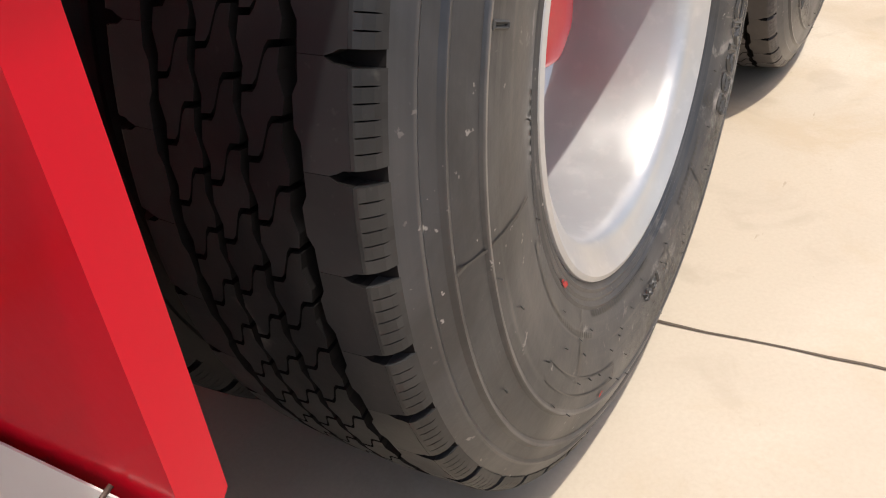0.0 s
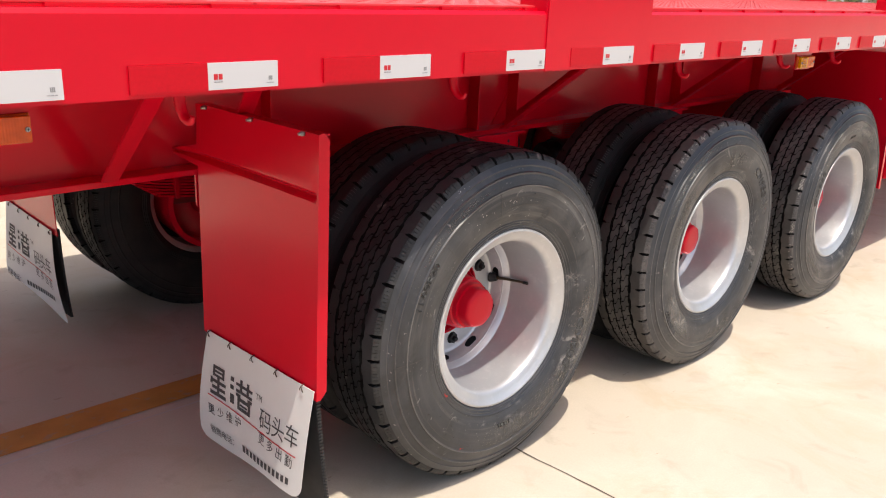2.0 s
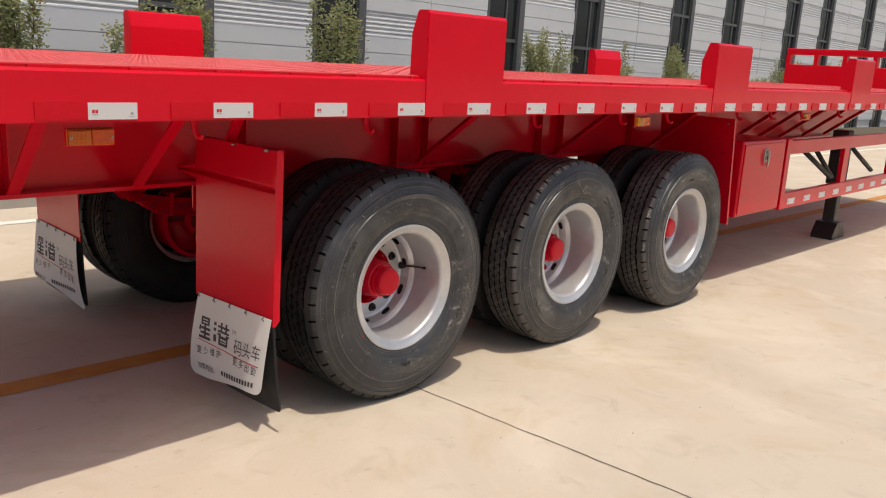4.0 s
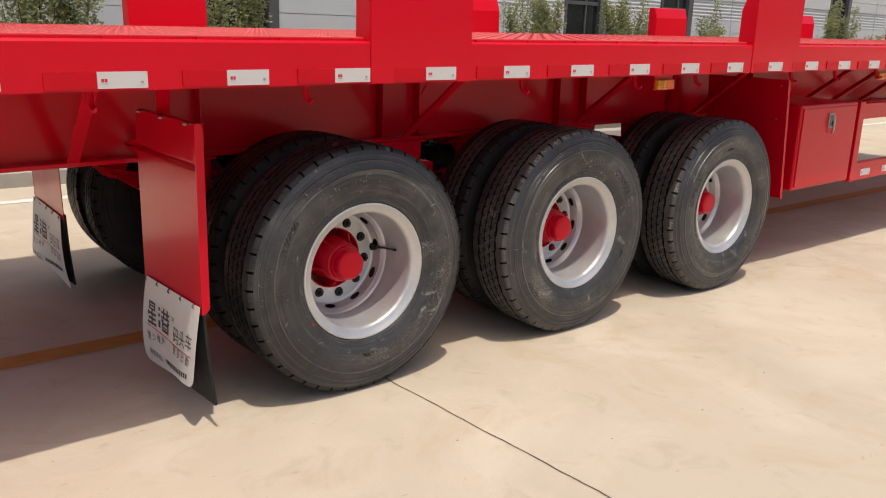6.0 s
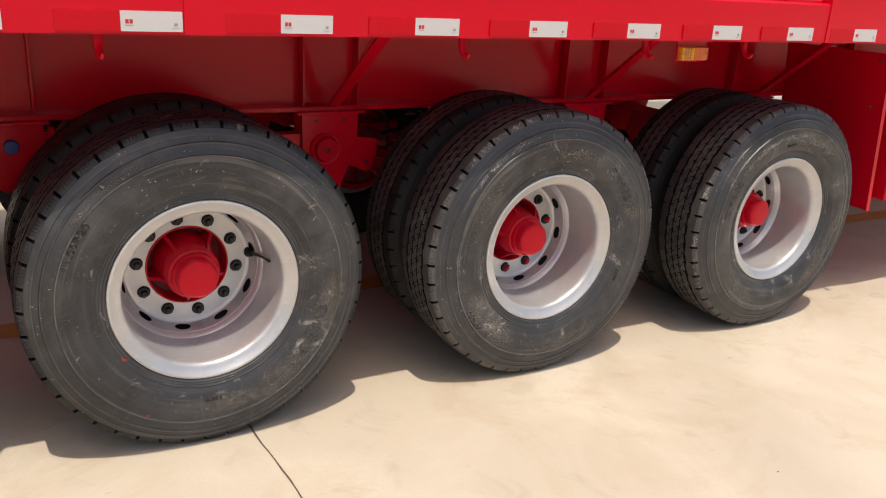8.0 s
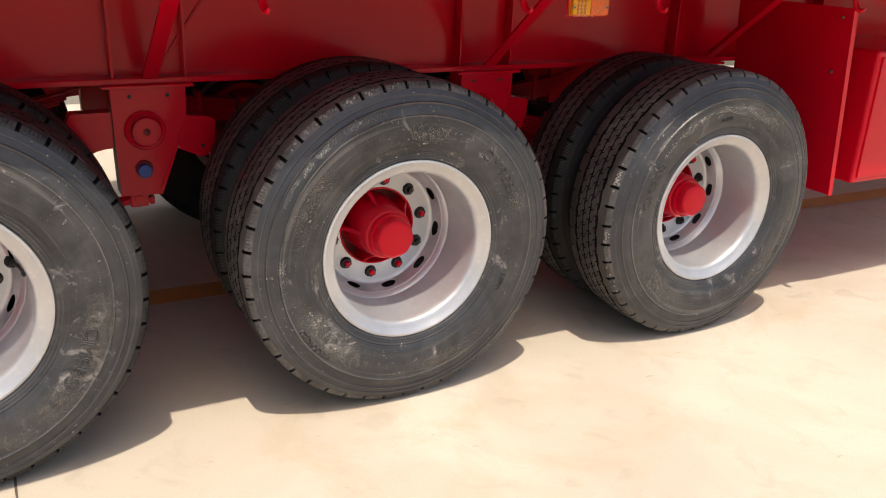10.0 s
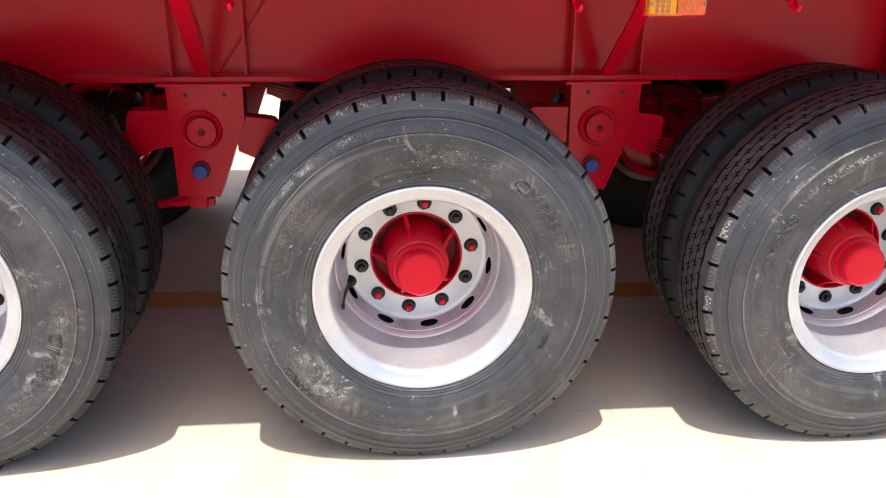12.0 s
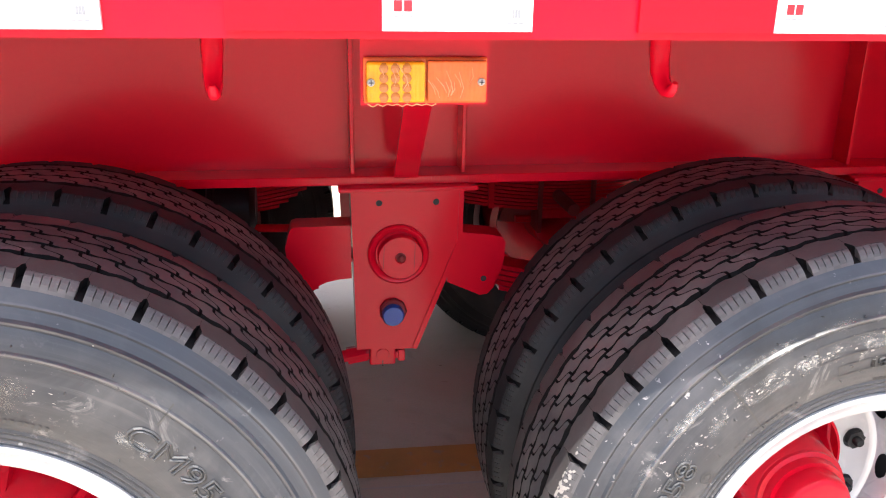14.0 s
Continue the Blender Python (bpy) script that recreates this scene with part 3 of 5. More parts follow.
# half section of the carcass: radius and distance from the middle plane
SECTION = [(0.272, 0.100), (0.284, 0.114), (0.296, 0.1195), (0.300, 0.1235), (0.304, 0.1225), (0.309, 0.1255), (0.313, 0.1245), (0.318, 0.128), (0.322, 0.127), (0.335, 0.1335),
           (0.360, 0.1395), (0.386, 0.1435), (0.412, 0.1440), (0.428, 0.1425), (0.4310, 0.1445), (0.4335, 0.1445), (0.4360, 0.1405), (0.450, 0.1375), (0.464, 0.1325), (0.467, 0.1345), (0.470, 0.1345),
           (0.473, 0.1295), (0.486, 0.1240), (0.490, 0.1255), (0.494, 0.1235), (0.502, 0.1180), (0.508, 0.1150)]


def side_y(r):
    for (r0, y0), (r1, y1) in zip(SECTION, SECTION[1:]):
        if r0 <= r <= r1:
            return y0 + (y1 - y0) * (r - r0) / (r1 - r0)
    return SECTION[-1][1]


def tyre_mesh():
    """Carcass, shoulder blocks with notches and sipes, and three middle ribs cut by zigzag sipes."""
    bm = B()
    groove = TYRE_R - 0.018
    outer = [(r, -y) for r, y in SECTION] + [(groove - 0.002, -0.108), (groove, -0.09)]
    lathe(bm, outer + [(r, -y) for r, y in outer[::-1]], 128, 0)
    # floor of the tread grooves takes the painted shade
    for f in bm.faces:
        if f.calc_center_median().length > 0 and math.hypot(f.calc_center_median().x, f.calc_center_median().z) > 0.509:
            f.material_index = 2

    def crown(y):
        return TYRE_R - 0.004 * (y / 0.1) ** 2

    def put(outline, top=None, low=groove - 0.004, mi=1):
        """A block whose outline is given as (angle, y)."""
        lo = [bm.verts.new((low * math.cos(a), y, low * math.sin(a))) for a, y in outline]
        hi = [bm.verts.new(((top or crown(y)) * math.cos(a), y, (top or crown(y)) * math.sin(a))) for a, y in outline]
        n = len(outline)
        bm.faces.new(hi).material_index = mi
        for i in range(n):
            bm.faces.new((lo[i], lo[(i + 1) % n], hi[(i + 1) % n], hi[i])).material_index = 2

    PITCHES = 45
    step = 2 * math.pi / PITCHES
    for s in (-1, 1):
        for k in range(PITCHES):
            a0 = k * step + (0.5 * step if s > 0 else radians(4.9))
            gap = 0.0056 / TYRE_R
            b0, b1 = a0 + gap, a0 + step - gap
            # smooth inner part of the shoulder rib with a wavy inner edge
            pts = [(a0 + step * t, s * (0.0625 + w)) for t, w in ((0.0, 0.003), (0.22, 0.003), (0.34, -0.0015), (0.62, -0.0015), (0.74, 0.003), (0.995, 0.003))]
            put(pts + [(a0 + step * 0.995, s * 0.0845), (b1 + gap * 0.55, s * 0.0905), (b1 + gap * 0.1, s * 0.0950), (b1, s * 0.1005), ((b0 + b1) / 2, s * 0.1005), (b0, s * 0.1005), (b0 - gap * 0.25, s * 0.0965), (b0 - gap * 0.35, s * 0.0900), (a0, s * 0.0845)], mi=3)
            # outer edge of the block, cut by short sipes, sloping down to the side
            n = 6
            w = (b1 - b0) / n
            for j in range(n):
                p, q = b0 + j * w, b0 + (j + 1) * w
                left, right = (1 if j else 0), (1 if j < n - 1 else 0)
                # each sipe opens below the top of the block and closes before the side
                rim = [(0.1002, crown(0.1002) - 0.0003, 0), (0.1030, TYRE_R - 0.0052, 0), (0.1042, TYRE_R - 0.0060, 0.0011), (0.1075, TYRE_R - 0.0084, 0.0012), (0.1125, TYRE_R - 0.0145, 0.0011), (0.1145, TYRE_R - 0.0192, 0), (0.1160, TYRE_R - 0.0235, 0)]
                rings = [[bm.verts.new((r * math.cos(a + g * d), s * y, r * math.sin(a + g * d))) for y, r, d in rim] for a, g in ((p, left), (q, -right))]
                base = [[bm.verts.new(((groove - 0.012) * math.cos(a), s * y, (groove - 0.012) * math.sin(a))) for y in (0.1002, 0.110)] for a in (p + 0.0011 * left, q - 0.0011 * right)]
                for m in range(6):
                    bm.faces.new((rings[0][m], rings[0][m + 1], rings[1][m + 1], rings[1][m])).material_index = 4
                for a in (0, 1):
                    bm.faces.new((base[a][0], *rings[a], base[a][1])).material_index = 1
                bm.faces.new((base[0][0], rings[0][0], rings[1][0], base[1][0])).material_index = 1
    for mid, half, shift in ((-0.0372, 0.0155, 0.0), (0.0, 0.0155, 0.5), (0.0372, 0.0155, 0.0)):
        n = 72
        st = 2 * math.pi / n
        for k in range(n):
            a = (k + shift) * st
            g = 0.0024 / TYRE_R
            z = [(-1.0, -0.32), (-0.46, -0.30), (-0.24, -0.20), (0.20, 0.21), (0.42, 0.31), (1.0, 0.33)]
            first = [(a + st * t + g, mid + half * u) for u, t in z]
            second = [(a + st * (t + 1) - g, mid + half * u) for u, t in z]
            jag = [(0.35, 0.0022), (0.70, -0.0022)]
            put(first + [(a + st * (t + 0.33), mid + half + d) for t, d in jag] + second[::-1] + [(a + st * (t - 0.32), mid - half + d) for t, d in jag[::-1]])
    return mesh("tyre", bm, [SIDEWALL, TREAD, GROOVE_SHADE, SHOULDER, TREAD])


TYRE = tyre_mesh()
DUSTY_LIT_TYRE = TYRE.copy()
DUSTY_LIT_TYRE.materials[1] = DUSTY_LIT_TYRE.materials[4] = DUSTY_LIT_TREAD
DUSTY_LIT_TYRE.materials[3] = DUSTY_LIT_SHOULDER
INNER_TYRE = {TYRE: TYRE.copy(), DUSTY_LIT_TYRE: DUSTY_LIT_TYRE.copy()}
# inner sidewalls and shoulders take the rubber darkened for shade
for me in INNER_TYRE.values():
    me.materials[0] = me.materials[3] = me.materials[4] = SHADED_RUBBER


def rim_mesh():
    """The outer rim: lip, barrel and the ledge where the disc is welded in."""
    bm = B()
    front = [(0.2935, -0.014), (0.2945, -0.024), (0.2915, -0.0305), (0.2855, -0.0320), (0.2790, -0.0280), (0.2700, -0.0210), (0.2610, -0.0170), (0.2535, -0.0140), (0.2480, -0.0060), (0.2455, 0.0080),
             (0.2440, 0.0460), (0.2415, 0.1000), (0.2398, 0.1400), (0.2388, 0.1580), (0.2368, 0.1645), (0.2335, 0.1670), (0.2255, 0.1838), (0.2240, 0.1860), (0.2228, 0.1868), (0.2225, 0.1900), (0.2225, 0.2060)]
    back = [(0.2360, 0.2060), (0.2600, 0.2110), (0.2850, 0.2145), (0.2840, 0.2060), (0.2700, 0.1960), (0.2600, 0.0360), (0.2750, -0.0040)]
    lathe(bm, front + back, 96, 0, closed=True)
    return mesh("wheel", bm, SILVER)


def plate_with_holes(bm, r0, r1, holes, height, thick, n=60):
    """A round plate between two radii with round holes (angle, radius, hole radius), shaped by height(radius)."""
    tmp = B()

    def ring(cx, cz, r, m):
        vs = [tmp.verts.new((cx + r * math.cos(2 * math.pi * k / m), 0, cz + r * math.sin(2 * math.pi * k / m))) for k in range(m)]
        return [tmp.edges.new((vs[k], vs[(k + 1) % m])) for k in range(m)]

    es = ring(0, 0, r0, n) + ring(0, 0, r1, n)
    for a, r, h in holes:
        es += ring(r * math.cos(a), r * math.sin(a), h, 16)
    bmesh.ops.triangle_fill(tmp, edges=es, use_beauty=True, normal=(0, -1, 0))
    ext = bmesh.ops.extrude_face_region(tmp, geom=list(tmp.faces))["geom"]
    shifted = {v for v in ext if isinstance(v, bmesh.types.BMVert)}
    for v in tmp.verts:
        r = math.hypot(v.co.x, v.co.z)
        rr, y = height(r)
        v.co = Vector((v.co.x * rr / r, y + (thick if v in shifted else 0), v.co.z * rr / r))
    tmp.verts.index_update()
    add_faces(bm, [tuple(v.co) for v in tmp.verts], [[v.index for v in f.verts] for f in tmp.faces])
    tmp.free()


def disc_mesh():
    bm = B()
    tenth = 2 * math.pi / 10
    plate_with_holes(bm, 0.136, 0.196, [(k * tenth, 0.1635, 0.0215) for k in range(10)], lambda r: (r, 0.232), 0.010)
    # steep outer part with hand holes, and the rounded bend before it
    plate_with_holes(bm, 0.196, 0.277, [((k + 0.5) * tenth, 0.2335, 0.0295) for k in range(10)], lambda r: (0.2075 + (r - 0.196) * 0.1827, 0.2262 - (r - 0.196) * 0.4593), 0.003, 90)
    lathe(bm, [(0.1955, 0.2320), (0.2005, 0.2313), (0.2045, 0.2295), (0.2076, 0.2262)], 90)
    return mesh("disc", bm, SILVER)


def hub_mesh():
    bm = B()
    lathe(bm, [(0.1355, 0.262), (0.1350, 0.230), (0.1305, 0.230), (0.124, 0.300), (0.103, 0.301), (0.096, 0.215), (0.090, 0.190), (0.087, 0.150), (0.083, 0.145), (0.083, 0.138), (0.076, 0.134), (0.074, 0.118), (0.0, 0.118)], 48)
    # Recess floor in darker red: the shade between the webs put into colour
    for f in bm.faces:
        if f.calc_center_median().y > 0.262 and 0.10 < math.hypot(f.verts[0].co.x, f.verts[0].co.z) < 0.13:
            f.material_index = 1
    return mesh("hub", bm, [RED, DARK_RED])


def hub_web_mesh():
    bm = B()
    prism(bm, [(0.086, 0.160, -0.006), (0.090, 0.302, -0.006), (0.125, 0.302, -0.006), (0.129, 0.232, -0.006), (0.104, 0.200, -0.006)], (0, 0, 0.012))
    return mesh("hub_web", bm, RED)


def cap_mesh():
    """The octagonal cap with softened edges."""
    bm, n, rings = B(), 40, []
    for r, y in ((0.067, 0.122), (0.067, 0.092), (0.0655, 0.086), (0.0615, 0.0805), (0.055, 0.0780), (0.030, 0.0772)):
        ring = []
        for k in range(n):
            a = 2 * math.pi * k / n
            off = (a + math.pi / 8) % (math.pi / 4) - math.pi / 8
            q = r * (0.4 + 0.6 * math.cos(math.pi / 8) / math.cos(off))
            ring.append(bm.verts.new((q * math.cos(a), y, q * math.sin(a))))
        rings.append(ring)
    for a, b in zip(rings, rings[1:]):
        for k in range(n):
            bm.faces.new((a[k], a[(k + 1) % n], b[(k + 1) % n], b[k])).smooth = True
    bm.faces.new(rings[-1])
    return mesh("hub_cap", bm, RED)


def nut_mesh(mat):
    bm = B()
    pts = [(0.0190 * math.cos(math.pi * k / 3), 0.252, 0.0190 * math.sin(math.pi * k / 3)) for k in range(6)]
    prism(bm, pts, (0, -0.030, 0))
    lathe(bm, [(0.0214, 0.250), (0.0214, 0.2340), (0.0180, 0.2325)], 16)
    lathe(bm, [(0.0098, 0.2225), (0.0098, 0.2130), (0.0070, 0.2090), (0.0, 0.2090)], 12, 1)
    return mesh("wheel_nut", bm, [BLACK, mat])


def valve_mesh():
    bm = B()
    tube(bm, [(0.212, 0.226, 0.0), (0.2165, 0.203, 0.001), (0.2255, 0.165, 0.003), (0.2320, 0.122, 0.006), (0.2345, 0.089, 0.008)], [0.0085, 0.0060, 0.0046, 0.0042, 0.0042], 10, 0)
    tube(bm, [(0.211, 0.232, 0.0), (0.216, 0.206, 0.001)], [0.021, 0.012], 12, 1)
    tube(bm, [(0.2337, 0.100, 0.0074), (0.2350, 0.084, 0.0085)], [0.0056, 0.0050], 10, 1)
    return mesh("valve", bm, [RUSTY, DARK_STEEL])


def on_side(bm, vs, fs, r, start, lift):
    """Lays flat writing (x along, y up) round the outer side of the tyre, clockwise from the angle start."""
    out = []
    for x, y, z in vs:
        rad, a = r + y, start - x / (r + 0.012)
        out.append((rad * math.cos(a), TYRE_Y - side_y(rad) - lift - z, rad * math.sin(a)))
    add_faces(bm, out, fs)


def lettering_mesh():
    """Moulded marks of the tyre's outer side."""
    bm, deg = B(), radians
    for text, wide, high, r, start in (("CM958", 0.178, 0.037, 0.364, 53.4), ("11.00R20", 0.146, 0.021, 0.408, -133), ("18PR", 0.06, 0.015, 0.352, -20)):
        vs, fs = writing(text, 0.05, outline=0.0019)
        x0, x1 = min(v[0] for v in vs), max(v[0] for v in vs)
        y0, y1 = min(v[1] for v in vs), max(v[1] for v in vs)
        vs = [((x - x0) / (x1 - x0) * wide, (y - y0) / (y1 - y0) * high, z) for x, y, z in vs]
        on_side(bm, vs, fs, r, deg(start), 0.0011)
    # maker's words as outlined plain blocks
    for start, n, w in ((162, 4, 0.030), (119, 4, 0.031)):
        for k in range(n):
            x = k * 0.0385
            ring = [(x, 0.0, 0), (x + w, 0.0, 0), (x + w + 0.006, 0.026, 0), (x + 0.006, 0.026, 0)]
            for p, q in zip(ring, ring[1:] + ring[:1]):
                d = Vector(q) - Vector(p)
                side = Vector((-d.y, d.x, 0)).normalized() * 0.0010
                vs = [Vector(p) - side, Vector(q) - side, Vector(q) + side, Vector(p) + side]
                on_side(bm, [tuple(v) for v in vs], [(0, 1, 2, 3)], 0.374, deg(start), 0.0012)
    # small print as plain bars, boxes, spokes of the mould
    rng = random.Random(4)
    for start, n, r in ((18, 14, 0.332), (-22, 26, 0.322), (-62, 30, 0.345), (-100, 18, 0.330), (80, 10, 0.335), (-150, 12, 0.340)):
        for k in range(n):
            x, w = k * 0.0085, rng.uniform(0.003, 0.006)
            on_side(bm, [(x, 0, 0), (x + w, 0, 0), (x + w, 0.006, 0), (x, 0.006, 0)], [(0, 1, 2, 3)], r, deg(start), 0.0012)
    for a, r0, r1 in ((89, 0.318, 0.41), (49.8, 0.412, 0.445), (9.6, 0.332, 0.472), (-68, 0.318, 0.40), (-160, 0.335, 0.42), (167, 0.311, 0.477), (135, 0.318, 0.35), (-112, 0.36, 0.47)):
        n, w = 8, 0.0011
        rs = [r0 + (r1 - r0) * i / n for i in range(n + 1)]
        vs = [(s * w, r - r0, 0) for r in rs for s in (-1, 1)]
        on_side(bm, vs, [(2 * i, 2 * i + 1, 2 * i + 3, 2 * i + 2) for i in range(n)], r0, deg(a), 0.0013)
    for start, length, r, h in ((-8, 0.13, 0.385, 0.028), (-12, 0.09, 0.350, 0.018), (-48, 0.24, 0.392, 0.020), (112, 0.14, 0.325, 0.018)):
        for z0, z1 in ((0, 0.0016), (h, h + 0.0016)):
            n = 12
            vs = [(length * i / n, z, 0) for i in range(n + 1) for z in (z0, z1)]
            on_side(bm, vs, [(2 * i, 2 * i + 1, 2 * i + 3, 2 * i + 2) for i in range(n)], r, deg(start), 0.0013)
        for x in (0, length):
            on_side(bm, [(x, 0, 0), (x + 0.0016, 0, 0), (x + 0.0016, h, 0), (x, h, 0)], [(0, 1, 2, 3)], r, deg(start), 0.0013)
    # small round badges: a ring of rays, and two rings
    def ring_mark(start, r, radius, n, w, rays):
        for k in range(n):
            a, b = 2 * math.pi * k / n, 2 * math.pi * (k + (0.45 if rays else 1)) / n
            r1 = radius * (1.45 if rays else 1) + (0 if rays else w)
            vs = [(q * math.cos(t), q * math.sin(t), 0) for q, t in ((radius, a), (r1, a), (r1, b), (radius, b))]
            on_side(bm, vs, [(0, 1, 2, 3)], r, deg(start), 0.0012)
    ring_mark(133, 0.357, 0.013, 22, 0.0012, True)
    ring_mark(133, 0.357, 0.011, 16, 0.0012, False)
    ring_mark(28, 0.337, 0.0115, 16, 0.0014, False)
    ring_mark(28, 0.337, 0.0055, 12, 0.0014, False)
    # little moulding hairs
    for _ in range(70):
        a, r = rng.uniform(0, 6.28), rng.uniform(0.33, 0.46)
        y = TYRE_Y - side_y(r)
        p = Vector((r * math.cos(a), y + 0.001, r * math.sin(a)))
        tube(bm, [p, p + Vector((rng.uniform(-0.002, 0.002), -0.005, rng.uniform(-0.003, 0.0)))], 0.0009, 4)
    return mesh("lettering", bm, LETTER)


RIM, DISC, HUB, HUB_WEB, CAP, VALVE, LETTERS = rim_mesh(), disc_mesh(), hub_mesh(), hub_web_mesh(), cap_mesh(), valve_mesh(), lettering_mesh()
NUT_BLACK, NUT_RED = nut_mesh(DARK_STEEL), nut_mesh(RED)
bm = B()
lathe(bm, [(0.2945, 0.520), (0.2915, 0.527), (0.279, 0.522), (0.262, 0.512), (0.247, 0.500), (0.243, 0.400), (0.243, 0.300), (0.284, 0.279), (0.2945, 0.286), (0.262, 0.300), (0.262, 0.490)], 64, closed=True)
INNER_RIM = mesh("inner_rim", bm, SILVER)
bm = B()
lathe(bm, [(0.0, 0.306), (0.180, 0.306), (0.190, 0.316), (0.205, 0.330), (0.215, 0.420), (0.215, 0.560), (0.228, 0.566), (0.228, 0.600), (0.206, 0.606), (0.200, 0.600), (0.197, 0.530), (0.150, 0.520), (0.085, 0.524), (0.075, 0.640), (0.0, 0.640)], 64)
# Drum front blackened, so the shade inside the nut holes is painted on
for f in bm.faces:
    if f.calc_center_median().y < 0.325:
        f.material_index = 1
DRUM = mesh("brake_drum", bm, [RED, BLACK])
# Inner wheel disc, painted black for the shade seen through the hand holes
bm = B()
lathe(bm, [(0.141, 0.254), (0.187, 0.254), (0.224, 0.322), (0.243, 0.326), (0.243, 0.334), (0.220, 0.330), (0.184, 0.262), (0.141, 0.262)], 64, closed=True)
# added liner ring that only keeps the hand holes dark
lathe(bm, [(0.2262, 0.2065), (0.2262, 0.312), (0.2285, 0.312), (0.2285, 0.2065)], 64, closed=True)
INNER_DISC_SHADE = mesh("inner_disc", bm, BLACK)
bm = B()
for a, b in ((0.35, 0.55), (2.6, 0.55), (4.4, 0.4)):
    ring = [(r * math.cos(a + t), 0.545, r * math.sin(a + t)) for r, t in ((0.070, -0.4), (0.190, -b * 0.6), (0.196, b * 0.6), (0.070, 0.4))]
    prism(bm, ring, (0, 0.030, 0))
tube(bm, [(0.03, 0.575, 0.150), (0.03, 0.66, 0.150), (0.03, 0.95, 0.150)], 0.020, 12)
tube(bm, [(0.03, 0.66, 0.150), (0.16, 0.665, 0.100)], 0.016, 8)
BRAKE = mesh("brake_spider", bm, DARK_RED)


def scuff_mesh(clusters, seed):
    """Flecks lying on the outer side: (angle, its spread, radius, its spread, count, fleck size, material)."""
    rng, bm = random.Random(seed), B()
    for a0, da, r0, dr, n, size, mi in clusters:
        for _ in range(n):
            a = radians(a0 + rng.gauss(0, da))
            r = min(0.500, max(0.312, r0 + rng.gauss(0, dr)))
            k, s0, long = rng.randint(5, 8), size * rng.uniform(0.25, 1.0) ** 1.5, rng.uniform(1.0, 2.6)
            turn = rng.gauss(0, 0.35)
            ring = []
            for i in range(k):
                t, q = 2 * math.pi * i / k, s0 * rng.uniform(0.5, 1.2)
                u, v = q * long * math.cos(t), q * math.sin(t)
                u, v = u * math.cos(turn) - v * math.sin(turn), u * math.sin(turn) + v * math.cos(turn)
                rad, ang = r + v, a + u / r
                ring.append(bm.verts.new((rad * math.cos(ang), TYRE_Y - side_y(rad) - 0.0007 - 0.0004 * mi, rad * math.sin(ang))))
            bm.faces.new(ring).material_index = mi
    return mesh("scuff_mark", bm, [DUST, CHALK, RED_MARK])


def make_stain(name, color, scale, lo, hi, thick):
    """Dried dirt, thinning out where the patch fades."""
    m = Mat(name, color, 0.9, spec=0.15)
    fade = m.nt.nodes.new("ShaderNodeAttribute")
    fade.attribute_name = "fade"
    ragged = m.math("MULTIPLY", m.noise(scale, 7, rough=0.72, lo=lo, hi=hi, distort=1.0), m.noise(scale * 4.5, 4, rough=0.7, lo=0.36, hi=0.6))
    cover = m.math("MULTIPLY", m.math("MULTIPLY", ragged, fade.outputs["Fac"]), thick)
    mixer, clear = m.nt.nodes.new("ShaderNodeMixShader"), m.nt.nodes.new("ShaderNodeBsdfTransparent")
    m.link(cover, mixer.inputs[0]), m.link(clear.outputs[0], mixer.inputs[1]), m.link(m.b.outputs[0], mixer.inputs[2])
    m.link(mixer.outputs[0], m.nt.nodes["Material Output"].inputs[0])
    return m.m


MUD_STAIN, CHALK_STAIN = make_stain("mud_stain", (0.205, 0.186, 0.163), 16, 0.38, 0.58, 0.7), make_stain("chalk_stain", (0.48, 0.46, 0.42), 24, 0.46, 0.62, 0.75)


def stain_mesh(patches):
    """Thin dirt on the outer side: (angle, half angle, radius, half width, material)."""
    bm = B()
    fade = bm.verts.layers.float.new("fade")
    for k, (a0, da, r0, dr, mi) in enumerate(patches):
        n, m = 26, 12
        grid = []
        for i in range(n + 1):
            row = []
            for j in range(m + 1):
                u, v = 2 * i / n - 1, 2 * j / m - 1
                r, a = min(0.503, max(0.300, r0 + dr * v)), radians(a0 + da * u)
                q = bm.verts.new((r * math.cos(a), TYRE_Y - side_y(r) - 0.0006 - 0.00025 * k, r * math.sin(a)))
                d = math.hypot(u, v)
                q[fade] = max(0.0, 1 - d * d) ** 0.8
                row.append(q)
            grid.append(row)
        for i in range(n):
            for j in range(m):
                f = bm.faces.new((grid[i][j], grid[i + 1][j], grid[i + 1][j + 1], grid[i][j + 1]))
                f.material_index, f.smooth = mi, True
    return mesh("dirt_stain", bm, [MUD_STAIN, CHALK_STAIN])


STAINS = (
    stain_mesh([(-70, 40, 0.39, 0.05, 0), (128, 26, 0.448, 0.010, 0), (-20, 30, 0.40, 0.05, 0)]),
    stain_mesh([(224, 30, 0.385, 0.070, 0), (222, 20, 0.368, 0.045, 1), (79, 8, 0.378, 0.034, 0), (90, 4, 0.372, 0.050, 0), (20, 8, 0.385, 0.040, 0), (184, 10, 0.428, 0.015, 1), (50, 5, 0.372, 0.016, 1), (128, 30, 0.455, 0.012, 1), (285, 30, 0.41, 0.04, 0), (150, 20, 0.39, 0.04, 0)]),
    stain_mesh([(118, 34, 0.398, 0.018, 1), (72, 24, 0.392, 0.030, 1), (60, 26, 0.390, 0.045, 0), (130, 30, 0.436, 0.010, 1), (225, 40, 0.39, 0.06, 0), (330, 40, 0.40, 0.06, 0)]))
